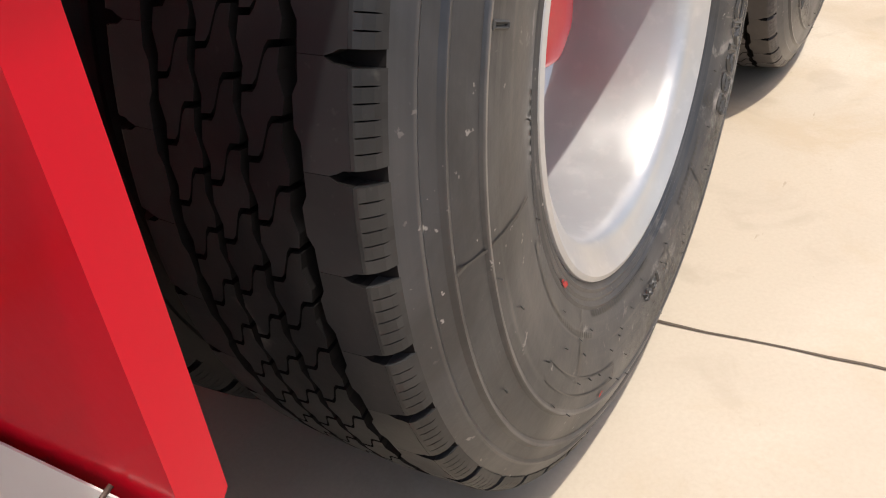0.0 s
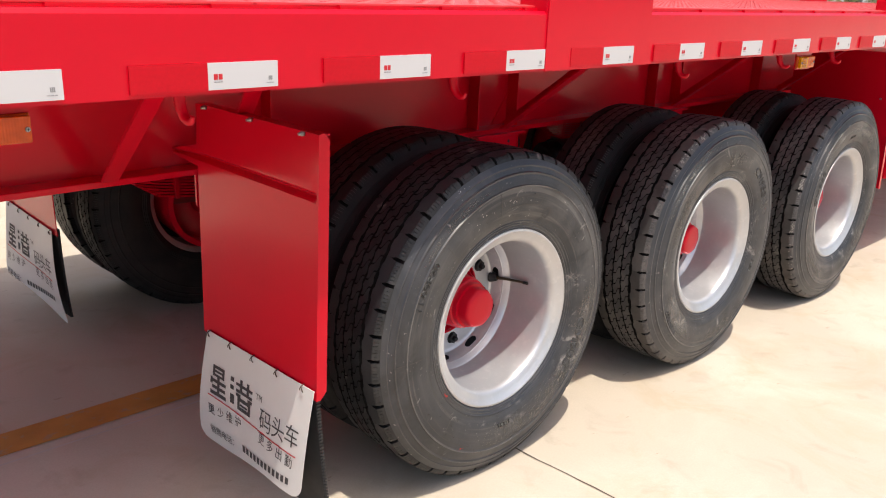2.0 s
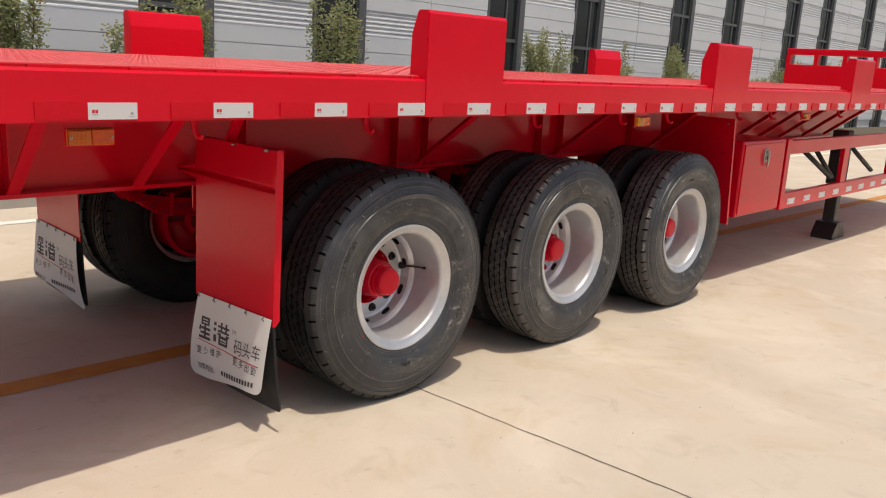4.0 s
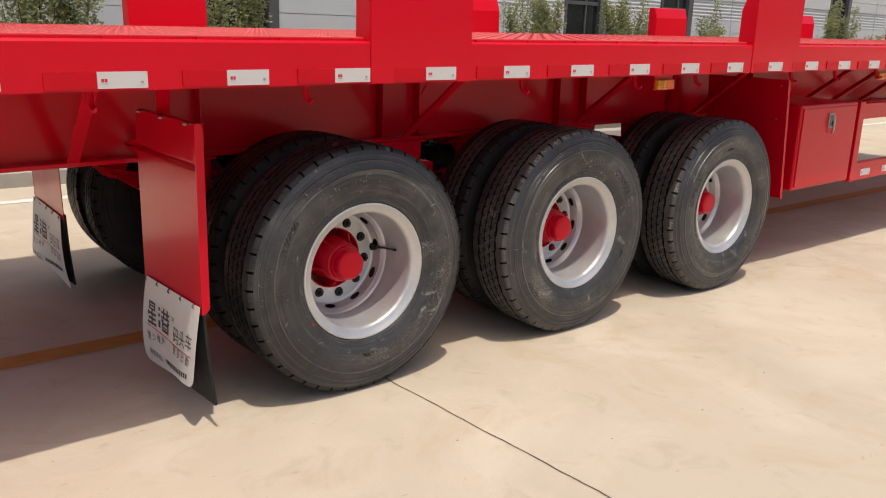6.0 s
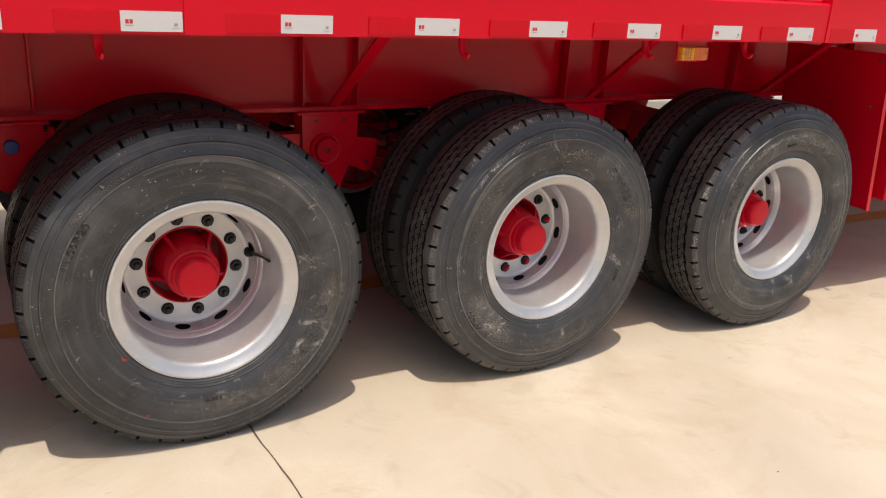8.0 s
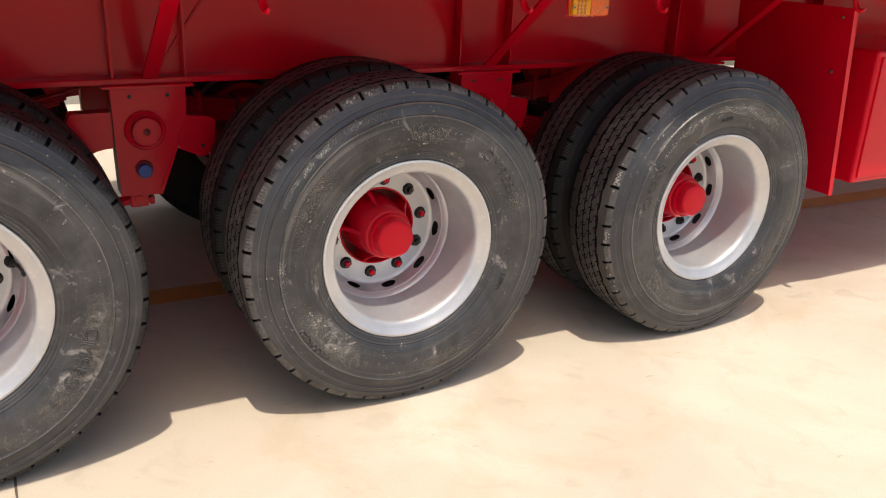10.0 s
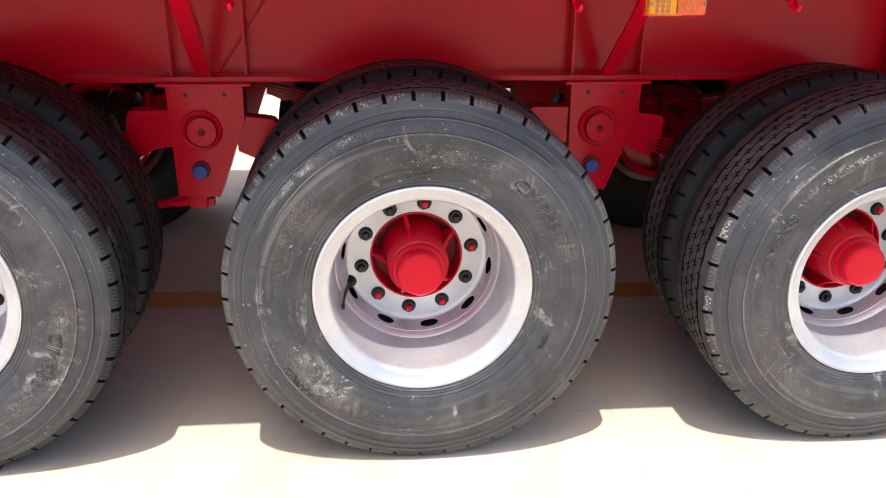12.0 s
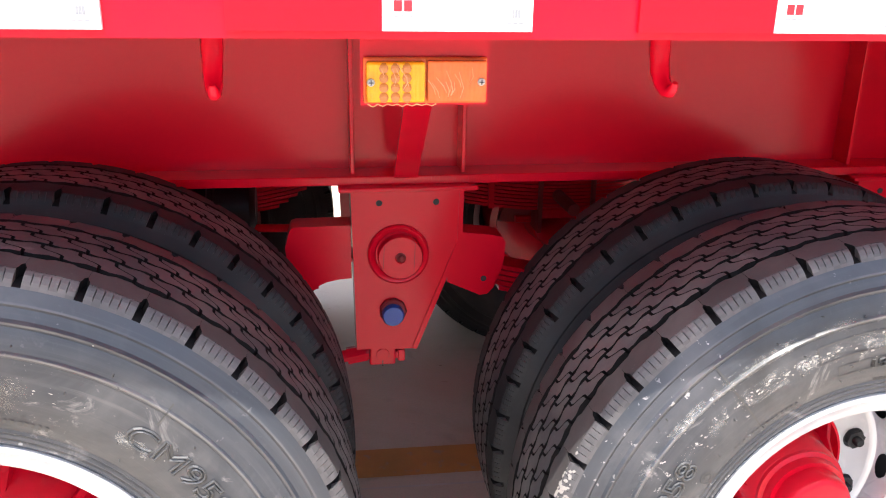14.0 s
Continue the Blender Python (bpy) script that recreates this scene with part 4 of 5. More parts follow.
SCUFFS = (
    scuff_mesh([(-146, 0.5, 0.312, 0.002, 7, 0.005, 2), (-118, 0.5, 0.418, 0.003, 4, 0.004, 2)], 1),
    scuff_mesh([(222, 8, 0.365, 0.018, 40, 0.0020, 1), (75, 6, 0.392, 0.006, 14, 0.0016, 1), (0, 70, 0.40, 0.03, 40, 0.0013, 1)], 2),
    scuff_mesh([(122, 11, 0.398, 0.005, 70, 0.0022, 1), (88, 12, 0.392, 0.008, 60, 0.0024, 1), (0, 70, 0.40, 0.035, 34, 0.0014, 1)], 3))


def chip_mesh(places, seed, turn):
    """Scraped chips on the shoulder blocks of a tyre turned by so many degrees: (angle, spread, count)."""
    rng, bm = random.Random(seed), B()
    slope = [(0.0985, 0.5270), (0.1002, 0.5267), (0.1030, 0.5258), (0.1075, 0.5226), (0.1125, 0.5165), (0.1160, 0.5075)]

    def lift(y):
        for (y0, r0), (y1, r1) in zip(slope, slope[1:]):
            if y <= y1:
                return r0 + (r1 - r0) * (y - y0) / (y1 - y0)
        return slope[-1][1]
    for a0, da, n in places:
        for _ in range(n):
            deg, y = a0 + rng.gauss(0, da), rng.uniform(0.1005, 0.1135)
            if not 1.1 < (deg - 4.9 - turn) % 8 < 6.9:
                continue
            a, q, ring = radians(deg), rng.uniform(0.0008, 0.0032), []
            for i in range(6):
                t, w = 2 * math.pi * i / 6, q * rng.uniform(0.5, 1.2)
                yy = min(0.1155, max(0.0990, y + w * 0.8 * math.sin(t)))
                ang, rad = a + 1.3 * w * math.cos(t) / 0.52, lift(yy) + 0.0007
                ring.append(bm.verts.new((rad * math.cos(ang), TYRE_Y - yy, rad * math.sin(ang))))
            bm.faces.new(ring)
    return mesh("scrape", bm, [SCRAPE])


CHIPS = (None, chip_mesh([(112, 5, 60), (126, 6, 50), (96, 3, 16)], 5, 0), chip_mesh([(161, 3, 60), (186, 3, 40), (205, 5, 40)], 6, 120.1))


def wheel(x, near, turn_rim, turn_tyre, cy, red_nuts, tyre=TYRE):
    """Double wheel on one end of an axle: outer rim with its parts, inner rim and both tyres."""
    axle, z, x = x, WHEEL_Z - SLOPE * x, x - 0.009
    base = pose(x, 0, z) if near else pose(x, 2 * CY, z, 0, 0, 180)
    w = part("wheel", RIM, None, trailer, "silver painted steel wheel rim", base)
    turned = pose(0, 0, 0, 0, -turn_rim, 0)
    part("disc", DISC, None, w, "silver wheel disc with ten hand holes", turned)
    part("hub", HUB, None, w, "red painted axle hub", turned)
    for k in range(5):
        part("hub_web", HUB_WEB, None, w, "", pose(0, 0, 0, 0, -turn_rim - 72 * k - 23, 0))
    part("hub_cap", CAP, None, w, "bright red octagonal hub cap", pose(0, 0, 0, 0, -turn_rim - 8, 0))
    part("valve", VALVE, None, w, "tarnished valve stem", pose(0, 0, 0, 0, -turn_rim, 0) @ pose(0, 0, 0, 0, -cy, 0))
    for k in range(10):
        part("wheel_nut", NUT_RED if k in red_nuts else NUT_BLACK, None, w, "", pose(0, 0, 0, 0, -turn_rim - 36 * k, 0) @ pose(0.1635, 0, 0))
    t = part("tyre", tyre, None, w, "dusty black truck tyre with ribbed tread", pose(0, TYRE_Y, 0, 0, -turn_tyre, 0))
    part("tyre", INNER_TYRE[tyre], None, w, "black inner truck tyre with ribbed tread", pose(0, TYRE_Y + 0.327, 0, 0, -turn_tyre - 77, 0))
    tagged(part("lettering", LETTERS, None, w, "moulded lettering on the tyre side", pose(0, 0, 0, 0, -turn_tyre, 0)), kind="stuff")
    if near:
        k = AXLES.index(axle)
        tagged(part("scuff_mark", SCUFFS[k], None, w, "dried mud and chalky scuffs on the tyre side"), kind="stuff")
        tagged(part("dirt_stain", STAINS[k], None, w, "dried mud stains on the tyre side"), kind="stuff")
        if CHIPS[k]:
            tagged(part("scrape", CHIPS[k], None, w, "whitish scrapes on the tyre shoulder"), kind="stuff")
    part("inner_rim", INNER_RIM, None, w, "silver inner rim")
    part("inner_disc", INNER_DISC_SHADE, None, w, "inner wheel disc with added liner, blackened to stand for shade")
    part("brake_drum", DRUM, None, w, "red painted brake drum, front blackened to stand for shade")
    part("brake_spider", BRAKE, None, w, "red brake spider with cam shaft")
    return w


wheel(AXLES[0], True, 28, -65.7, -22, ())
wheel(AXLES[1], True, 10, 0, 191, (0, 6, 7, 8, 2), DUSTY_LIT_TYRE)
wheel(AXLES[2], True, 15, 120.1, 90, (1, 3), DUSTY_LIT_TYRE)
for x, a in zip(AXLES, (33, 120, 250)):
    wheel(x, False, a, a + 40, 50, (1, 5))
    bm = B()
    lathe(bm, [(0.0, 0.640), (0.072, 0.640), (0.072, 2 * CY - 0.640), (0.0, 2 * CY - 0.640)], 32)
    part("axle", bm, RED, trailer, "red round axle tube", pose(x - 0.009, 0, WHEEL_Z - SLOPE * x))

# ---- springs, hangers and rockers ----
def hanger(x, s, nm):
    """Hanger bracket with pin, blue capped bolt, rocker and adjusting nut; x is the pin's place."""
    def yy(a, b):
        return sorted((s(a), s(b)))
    x -= 1.931
    inward, s = s, lambda y: inward(y + 0.048)
    side = [(1.830, 0.958), (2.064, 0.958), (2.062, 0.838), (1.966, 0.590), (1.838, 0.594)]
    bm = B()
    for y in (0.600, 0.690):
        y0, y1 = yy(y, y + 0.010)
        prism(bm, [(x + px, y0, pz) for px, pz in side], (0, y1 - y0, 0))
    # the folded edges stand a little proud of the plate
    y0, y1 = yy(0.597, 0.692)
    prism(bm, [(x + 2.056, y0, 0.957), (x + 2.066, y0, 0.957), (x + 2.064, y0, 0.838), (x + 1.968, y0, 0.590), (x + 1.957, y0, 0.592), (x + 2.054, y0, 0.841)], (0, y1 - y0, 0))
    prism(bm, [(x + 1.828, y0, 0.957), (x + 1.8365, y0, 0.957), (x + 1.8445, y0, 0.596), (x + 1.836, y0, 0.594)], (0, y1 - y0, 0))
    hang = part("hanger", bm, RED, trailer, "red spring hanger bracket", pose(0, 0, -0.014))
    bm = B()
    y0, y1 = yy(0.578, 0.730)
    box(bm, x + 1.803, x + 2.092, y0, y1, 0.955, 0.9655, 0.003)
    part("top_plate", bm, RED, hang)

    def lay(name, bm, mat, px, pz, label=""):
        for v in bm.verts:
            v.co = Vector((v.co.x + px, s(v.co.y), v.co.z + pz))
        part(name, bm, mat, hang, label)
    bm = B()
    lathe(bm, [(0.066, 0.601), (0.0655, 0.594), (0.061, 0.590), (0.054, 0.592), (0.049, 0.598), (0.047, 0.606)], 48)
    lay("pin_ring", bm, RED, x + 1.927, 0.814)
    bm = B()
    lathe(bm, [(0.0475, 0.604), (0.0475, 0.580), (0.0455, 0.577), (0.012, 0.577), (0.010, 0.582), (0.0, 0.582)], 48)
    prism(bm, [(-0.0350, 0.5764, 0.029), (-0.0338, 0.5764, 0.029), (-0.0368, 0.5764, -0.026), (-0.0380, 0.5764, -0.026)], (0, 0.003, 0), 1)
    prism(bm, [(0.0300, 0.5764, 0.033), (0.0312, 0.5764, 0.033), (0.0286, 0.5764, -0.034), (0.0274, 0.5764, -0.034)], (0, 0.003, 0), 1)
    lay("pin", bm, [RED, DARK_RED], x + 1.930, 0.812)
    bm = B()
    lathe(bm, [(0.0115, 0.583), (0.0110, 0.579), (0.0065, 0.577), (0.006, 0.573), (0.003, 0.571), (0.0, 0.571)], 16)
    lay("grease_nipple", bm, DARK_RED, x + 1.932, 0.812)
    bm = B()
    lathe(bm, [(0.030, 0.602), (0.030, 0.592), (0.027, 0.589), (0.0, 0.589)], 9)
    lay("bolt_washer", bm, DARK_RED, x + 1.915, 0.684)
    bm = B()
    lathe(bm, [(0.0240, 0.592), (0.0240, 0.579), (0.021, 0.574), (0.0, 0.573)], 28)
    lay("bolt_cap", bm, BLUE, x + 1.914, 0.680, "blue plastic bolt cap")
    # Black discs stand for the shade inside the drilled holes
    for hx in (1.887, 2.007):
        bm = B()
        lathe(bm, [(0.0070, 0.6004), (0.0066, 0.5990), (0.0, 0.5994)], 14)
        lay("hole", bm, BLACK, x + hx, 0.927)
    # rocker arms to both sides, closed boxes
    y0, y1 = yy(0.614, 0.680)
    left = [(1.700, 0.866), (1.704, 0.872), (1.712, 0.875), (1.828, 0.876), (1.828, 0.757), (1.800, 0.755), (1.775, 0.750), (1.755, 0.741), (1.735, 0.728), (1.715, 0.735), (1.694, 0.780), (1.690, 0.830)]
    right = [(2.070, 0.853), (2.135, 0.845), (2.156, 0.840), (2.164, 0.828), (2.160, 0.775), (2.140, 0.722), (2.126, 0.708), (2.110, 0.706), (2.036, 0.740), (2.036, 0.852)]
    for outline in (left, right):
        bm = B()
        prism(bm, [(x + px, y0, pz) for px, pz in outline], (0, y1 - y0, 0))
        part("rocker_arm", bm, RED, hang, "red balance rocker arm")
    # one more black disc in place of a hole's shade
    bm = B()
    lathe(bm, [(0.0068, 0.6144), (0.0064, 0.6130), (0.0, 0.6134)], 14)
    lay("hole", bm, BLACK, x + 2.117, 0.745)
    # split clamp with its bolt, and the threaded rod
    bm = B()
    y0, y1 = yy(0.610, 0.655)
    box(bm, x + 1.864, x + 1.922, y0, y1, 0.548, 0.592, 0.004)
    box(bm, x + 1.852, x + 1.938, y0 + 0.012, y1 - 0.012, 0.556, 0.574, 0.003)
    box(bm, x + 1.928, x + 1.944, y0 + 0.008, y1 - 0.008, 0.551, 0.579, 0.003)
    part("rod_clamp", bm, RED, hang, "red split clamp with bolt")
    bm = B()
    lathe(bm, [(0.0150, 0.6104), (0.0140, 0.6080), (0.0, 0.6076)], 24)
    box(bm, -0.0012, 0.0012, 0.6084, 0.6104, -0.028, -0.012, mi=1)
    lay("clamp_eye", bm, [RED, BLACK], x + 1.893, 0.574)
    bm = B()
    ym = (s(0.610) + s(0.655)) / 2
    tube(bm, [(x + 1.868, ym, 0.572), (x + 1.70, ym, 0.548), (x + 1.30, ym, 0.560)], 0.014, 12)
    tube(bm, [(x + 1.858, ym, 0.571), (x + 1.815, ym, 0.564)], 0.020, 6)
    part("torque_rod", bm, RED, hang, "red torque rod end")


for s, nm in (((lambda y: y), 1), (flip, -1)):
    for x in (0.627, 1.925, 3.069):
        hanger(x, s, nm)
    bm = B()
    for y in (0.600, 0.690):
        y0, y1 = sorted((s(y + 0.048), s(y + 0.058)))
        prism(bm, [(px, y0, pz) for px, pz in ((-0.655, 0.948), (-0.392, 0.948), (-0.398, 0.850), (-0.462, 0.712), (-0.530, 0.712), (-0.655, 0.830))], (0, y1 - y0, 0))
    rear = part("hanger", bm, RED, trailer, "red rear spring hanger bracket")
    bm = B()
    lathe(bm, [(0.0240, 0.646), (0.0240, 0.632), (0.021, 0.626), (0.0, 0.625)], 28)
    for v in bm.verts:
        v.co = Vector((v.co.x - 0.497, s(v.co.y), v.co.z + 0.868))
    part("bolt_cap", bm, BLUE, rear, "blue plastic bolt cap")
    part("top_plate", box(B(), -0.672, -0.375, *sorted((s(0.626), s(0.778))), 0.941, 0.9515, 0.003), RED, rear)
    for ax in AXLES:
        y0, ax = min(s(0.690), s(0.765)), ax - 0.009
        bm = B()
        spring = part("leaf_spring", box(bm, ax - 0.085, ax + 0.085, y0 - 0.006, y0 + 0.081, 0.570, 0.602, 0.004), RED, trailer, "red leaf spring pack on its axle seat")
        for k in range(8):
            half, bm = 0.56 - 0.030 * k, B()
            prof = [(p, 0.697 - 0.0128 * k + 0.28 * p * p) for p in [half * (i / 8 - 1) for i in range(17)]]
            vs = [(ax + p, z) for p, z in prof] + [(ax + p, z - 0.0095) for p, z in prof[::-1]]
            a, b = [bm.verts.new((x, y0, z)) for x, z in vs], [bm.verts.new((x, y0 + 0.075, z)) for x, z in vs]
            m = len(vs)
            for i in range(m):
                bm.faces.new((a[i], a[(i + 1) % m], b[(i + 1) % m], b[i]))
            for i in range(16):
                bm.faces.new((a[i], a[i + 1], a[m - 2 - i], a[m - 1 - i])), bm.faces.new((b[i], b[m - 1 - i], b[m - 2 - i], b[i + 1]))
            part("leaf", bm, RED, spring)
        for p in (-0.272, 0.252):
            part("spring_clip", box(B(), ax + p, ax + p + 0.020, y0 - 0.006, y0 + 0.081, 0.612, 0.742, 0.002), RED, spring)
        for p in (-0.100, 0.085):
            part("u_bolt", box(B(), ax + p, ax + p + 0.016, y0 - 0.010, y0 + 0.085, 0.520, 0.722, 0.003), DARK_RED, spring)

# assumed brake chambers beside the axles, added to fill bright gaps past the wheels
for ax in AXLES:
    h = 0.560 if ax == AXLES[2] else 0.705
    for y in (0.985, flip(0.985)):
        bm = B()
        tube(bm, [(ax + 0.06, y, h), (ax + 0.075, y, h), (ax + 0.15, y, h), (ax + 0.155, y, h), (ax + 0.17, y, h), (ax + 0.175, y, h), (ax + 0.27, y, h), (ax + 0.285, y, h)],
             [0.060, 0.080, 0.082, 0.092, 0.092, 0.082, 0.080, 0.055], 20)
        chamber = part("brake_chamber", bm, DARK_STEEL, trailer, "dark round brake chamber, added beside the axle")
        part("push_rod", tube(B(), [(ax + 0.06, y, h), (ax - 0.06, y, h - 0.015)], 0.010, 8), DARK_STEEL, chamber)
        part("bracket", box(B(), ax + 0.05, ax + 0.075, y - 0.05, y + 0.05, h - 0.115, h), DARK_RED, chamber)

# ---- rear mudguards with hanging sheets ----
def mudguard(s, nm):
    def pt(x, y, z):
        return (x, s(y), z)
    bm = B()
    ys = [-0.014, -0.010, -0.006, -0.002, 0.004, 0.012, 0.030, 0.05] + [0.05 + 0.522 * k / 8 for k in range(1, 9)]
    zs = [1.180, 1.110, 1.060, 1.042, 1.034, 1.029, 1.024, 1.020, 1.017, 1.014, 1.010, 1.004, 0.990, 0.900, 0.700, 0.478]
    dip = [0, 0, -0.002, -0.004, -0.004, 0.000, 0.009, 0.017, 0.021, 0.020, 0.012, 0.001, 0, 0, 0, 0]
    rows = []
    for z, d in zip(zs, dip):
        soft = [min(1, max(0, (y + 0.012) / 0.018)) for y in ys]
        rows.append([bm.verts.new(pt(-0.735 + d * f * f * (3 - 2 * f), y, z)) for y, f in zip(ys, soft)])
    for a, b in zip(rows, rows[1:]):
        for k in range(len(ys) - 1):
            bm.faces.new((a[k], a[k + 1], b[k + 1], b[k])).smooth = True
    geo = bmesh.ops.extrude_face_region(bm, geom=list(bm.faces))["geom"]
    bmesh.ops.translate(bm, verts=[v for v in geo if isinstance(v, bmesh.types.BMVert)], vec=(0.004, 0, 0))
    # folded outer edge, cut off at the corners
    prism(bm, [pt(-0.7355, -0.018, 1.180), pt(-0.722, -0.018, 1.184), pt(-0.704, -0.018, 1.165), pt(-0.704, -0.018, 0.498), pt(-0.722, -0.018, 0.478), pt(-0.7355, -0.018, 0.478)], (0, 0.005 * nm, 0))
    prism(bm, [pt(-0.730, -0.014, 1.180), pt(-0.730, 0.572, 1.180), pt(-0.700, 0.572, 1.180), pt(-0.700, -0.014, 1.180)], (0, 0, -0.004))
    for v in bm.verts:
        if 0.95 < v.co.z < 1.06 and v.co.x < -0.7:
            v.co.z += 0.008 + 0.004 * abs(v.co.y - s(-0.014)) / 0.6
        v.co.y -= 0.030 * nm * (v.co.z - 0.83)
    guard = part("mudguard", bm, RED, trailer, "red steel mudguard plate with pressed groove")
    for y in (0.032, 0.264, 0.500):
        bm = B()
        tube(bm, [pt(-0.752, y, 1.175), pt(-0.728, y, 1.177)], 0.0040, 8)
        tube(bm, [pt(-0.744, y, 1.175), pt(-0.738, y, 1.176)], 0.0070, 6)
        part("bolt", bm, STEEL, guard, "small bare steel bolt")
    # arm that carries the guard
    bm = B()
    grid = []
    for k in range(9):
        f = k / 8
        y = 0.568 + 0.160 * f
        row = [(1.052, -0.002), (1.046, -0.002), (1.034, 0.003), (1.024, 0.011), (1.017, 0.021), (1.010, 0.012), (1.004, 0.002), (0.985, 0.001)]
        grid.append([bm.verts.new(pt(-0.7345 + d * (1 - 0.4 * f), y - 0.008, 1.040 + (z - 1.040) * (1 - 0.75 * f) + 0.011 - 0.026 * f)) for z, d in row])
    for a, b in zip(grid, grid[1:]):
        for k in range(7):
            bm.faces.new((a[k], a[k + 1], b[k + 1], b[k])).smooth = True
    geo = bmesh.ops.extrude_face_region(bm, geom=list(bm.faces))["geom"]
    bmesh.ops.translate(bm, verts=[v for v in geo if isinstance(v, bmesh.types.BMVert)], vec=(0.006, 0, 0))
    part("support_arm", bm, RED, guard, "red pressed arm running on to the beam")

    # black rubber flap
    bm = B()
    n, m = 10, 8
    def lower(y, z):
        d = (0.49 - z) / 0.38
        return pt(-0.728 + 0.018 * d * d + 0.006 * math.sin(9 * y + 2) * d, y, z)
    grid = [[bm.verts.new(lower(0.008 + 0.568 * i / n - 0.016 * j / m, 0.505 - 0.398 * j / m)) for i in range(n + 1)] for j in range(m + 1)]
    for j in range(m):
        for i in range(n):
            bm.faces.new((grid[j][i], grid[j][i + 1], grid[j + 1][i + 1], grid[j + 1][i])).smooth = True
    geo = bmesh.ops.extrude_face_region(bm, geom=list(bm.faces))["geom"]
    bmesh.ops.translate(bm, verts=[v for v in geo if isinstance(v, bmesh.types.BMVert)], vec=(0.009, 0, 0))
    for j in range(40):
        y, z = 0.005 - 0.016 * j / 40, 0.50 - 0.392 * j / 40
        p = Vector(lower(y, z))
        box(bm, p.x - 0.002, p.x + 0.010, min(p.y, p.y - 0.004 * nm), max(p.y, p.y - 0.004 * nm), p.z - 0.0025, p.z + 0.0025)
    part("rubber_flap", bm, BLACK, trailer, "black ribbed rubber mud flap")

    # white printed sheet: u runs along from the outer edge inwards, v downwards
    def on_sheet(u, v, lift=0.0):
        bow = 0.016 * math.sin(v * 2.4) + 0.012 * math.sin(5.2 * u + 1.2) * v + 0.022 * v ** 3 * math.cos(2.4 * u)
        return pt(-0.743 - bow - lift, -0.008 + 0.552 * u + (0.030 + 0.022 * u) * v - 0.014 * v * v, 0.510 - 0.015 * u - (0.352 + 0.030 * u) * v - 0.012 * v * math.sin(3.14 * u))
    bm = B()
    n = 28
    def rounded(u, v):
        """Rounds the two lower corners."""
        d = max(0.0, (v - 0.89) / 0.11)
        inset = 0.070 * (1 - math.sqrt(max(0.0, 1 - d * d)))
        u, e = inset + (1 - 2 * inset) * u, min(1.0, max(0.0, (u - 0.2) / 0.75))
        # the inner side flares out and hangs lower
        return u * (1.005 + 0.075 * v ** 1.6), v * (0.905 + 0.125 * e * e * (3 - 2 * e))
    vs = [0.89 * j / 16 for j in range(17)] + [0.89 + 0.11 * math.sin(math.pi / 2 * j / 8) for j in range(1, 9)]
    keep = [[bm.verts.new(on_sheet(*rounded(i / n, v))) for i in range(n + 1)] for v in vs]
    for j in range(len(vs) - 1):
        for i in range(n):
            bm.faces.new((keep[j][i], keep[j][i + 1], keep[j + 1][i + 1], keep[j + 1][i])).smooth = True
    geo = bmesh.ops.extrude_face_region(bm, geom=list(bm.faces))["geom"]
    bmesh.ops.translate(bm, verts=[v for v in geo if isinstance(v, bmesh.types.BMVert)], vec=(0.0015, 0, 0))
    sheet = part("printed_sheet", bm, SHEET, trailer, "white plastic sheet with dark print, tied to the mudguard")

    # print is read from behind the trailer: it starts at the side away from +y there
    def lay(vs, fs, u0, v0, mat, name, label=""):
        """x of the writing in metres towards the reader's right, y upwards; (u0, v0) its lower left corner."""
        bm = B()
        out = []
        for x, y, z in vs:
            u, v = (u0 - x / 0.57, v0 - y / 0.370)
            if nm < 0:
                u = 1 - u
            out.append(on_sheet(u, v, 0.0016))
        add_faces(bm, out, fs)
        part(name, bm, mat, sheet, label)

    def bars(rects):
        vs, fs = [], []
        for x0, x1, y0, y1 in rects:
            nx = max(1, round((x1 - x0) / 0.02))
            for k in range(nx):
                a, b = x0 + (x1 - x0) * k / nx, x0 + (x1 - x0) * (k + 1) / nx
                i = len(vs)
                vs += [(a, y0, 0), (b, y0, 0), (b, y1, 0), (a, y1, 0)]
                fs.append((i, i + 1, i + 2, i + 3))
        return vs, fs

    def strokes(rects, u0, v0):
        """An emblem, each stroke that stands alone a part of its own."""
        groups = []
        for r in rects:
            near = [g for g in groups if any(r[0] <= q[1] and q[0] <= r[1] and r[2] <= q[3] and q[2] <= r[3] for q in g)]
            groups = [g for g in groups if g not in near] + [[r] + [q for g in near for q in g]]
        for g in groups:
            lay(*bars(g), u0, v0, PRINT_DARK, "emblem", "dark heavy block emblem")

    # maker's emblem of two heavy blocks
    strokes([(0.012, 0.078, 0.088, 0.098), (0.012, 0.078, 0.076, 0.083), (0.012, 0.078, 0.062, 0.070), (0.000, 0.012, 0.034, 0.056), (0.012, 0.024, 0.066, 0.097), (0.066, 0.078, 0.066, 0.097), (0.0, 0.09, -0.002, 0.011), (0.01, 0.085, 0.020, 0.031), (0.004, 0.088, 0.041, 0.052), (0.038, 0.052, 0.0, 0.066)], 0.925, 0.515)
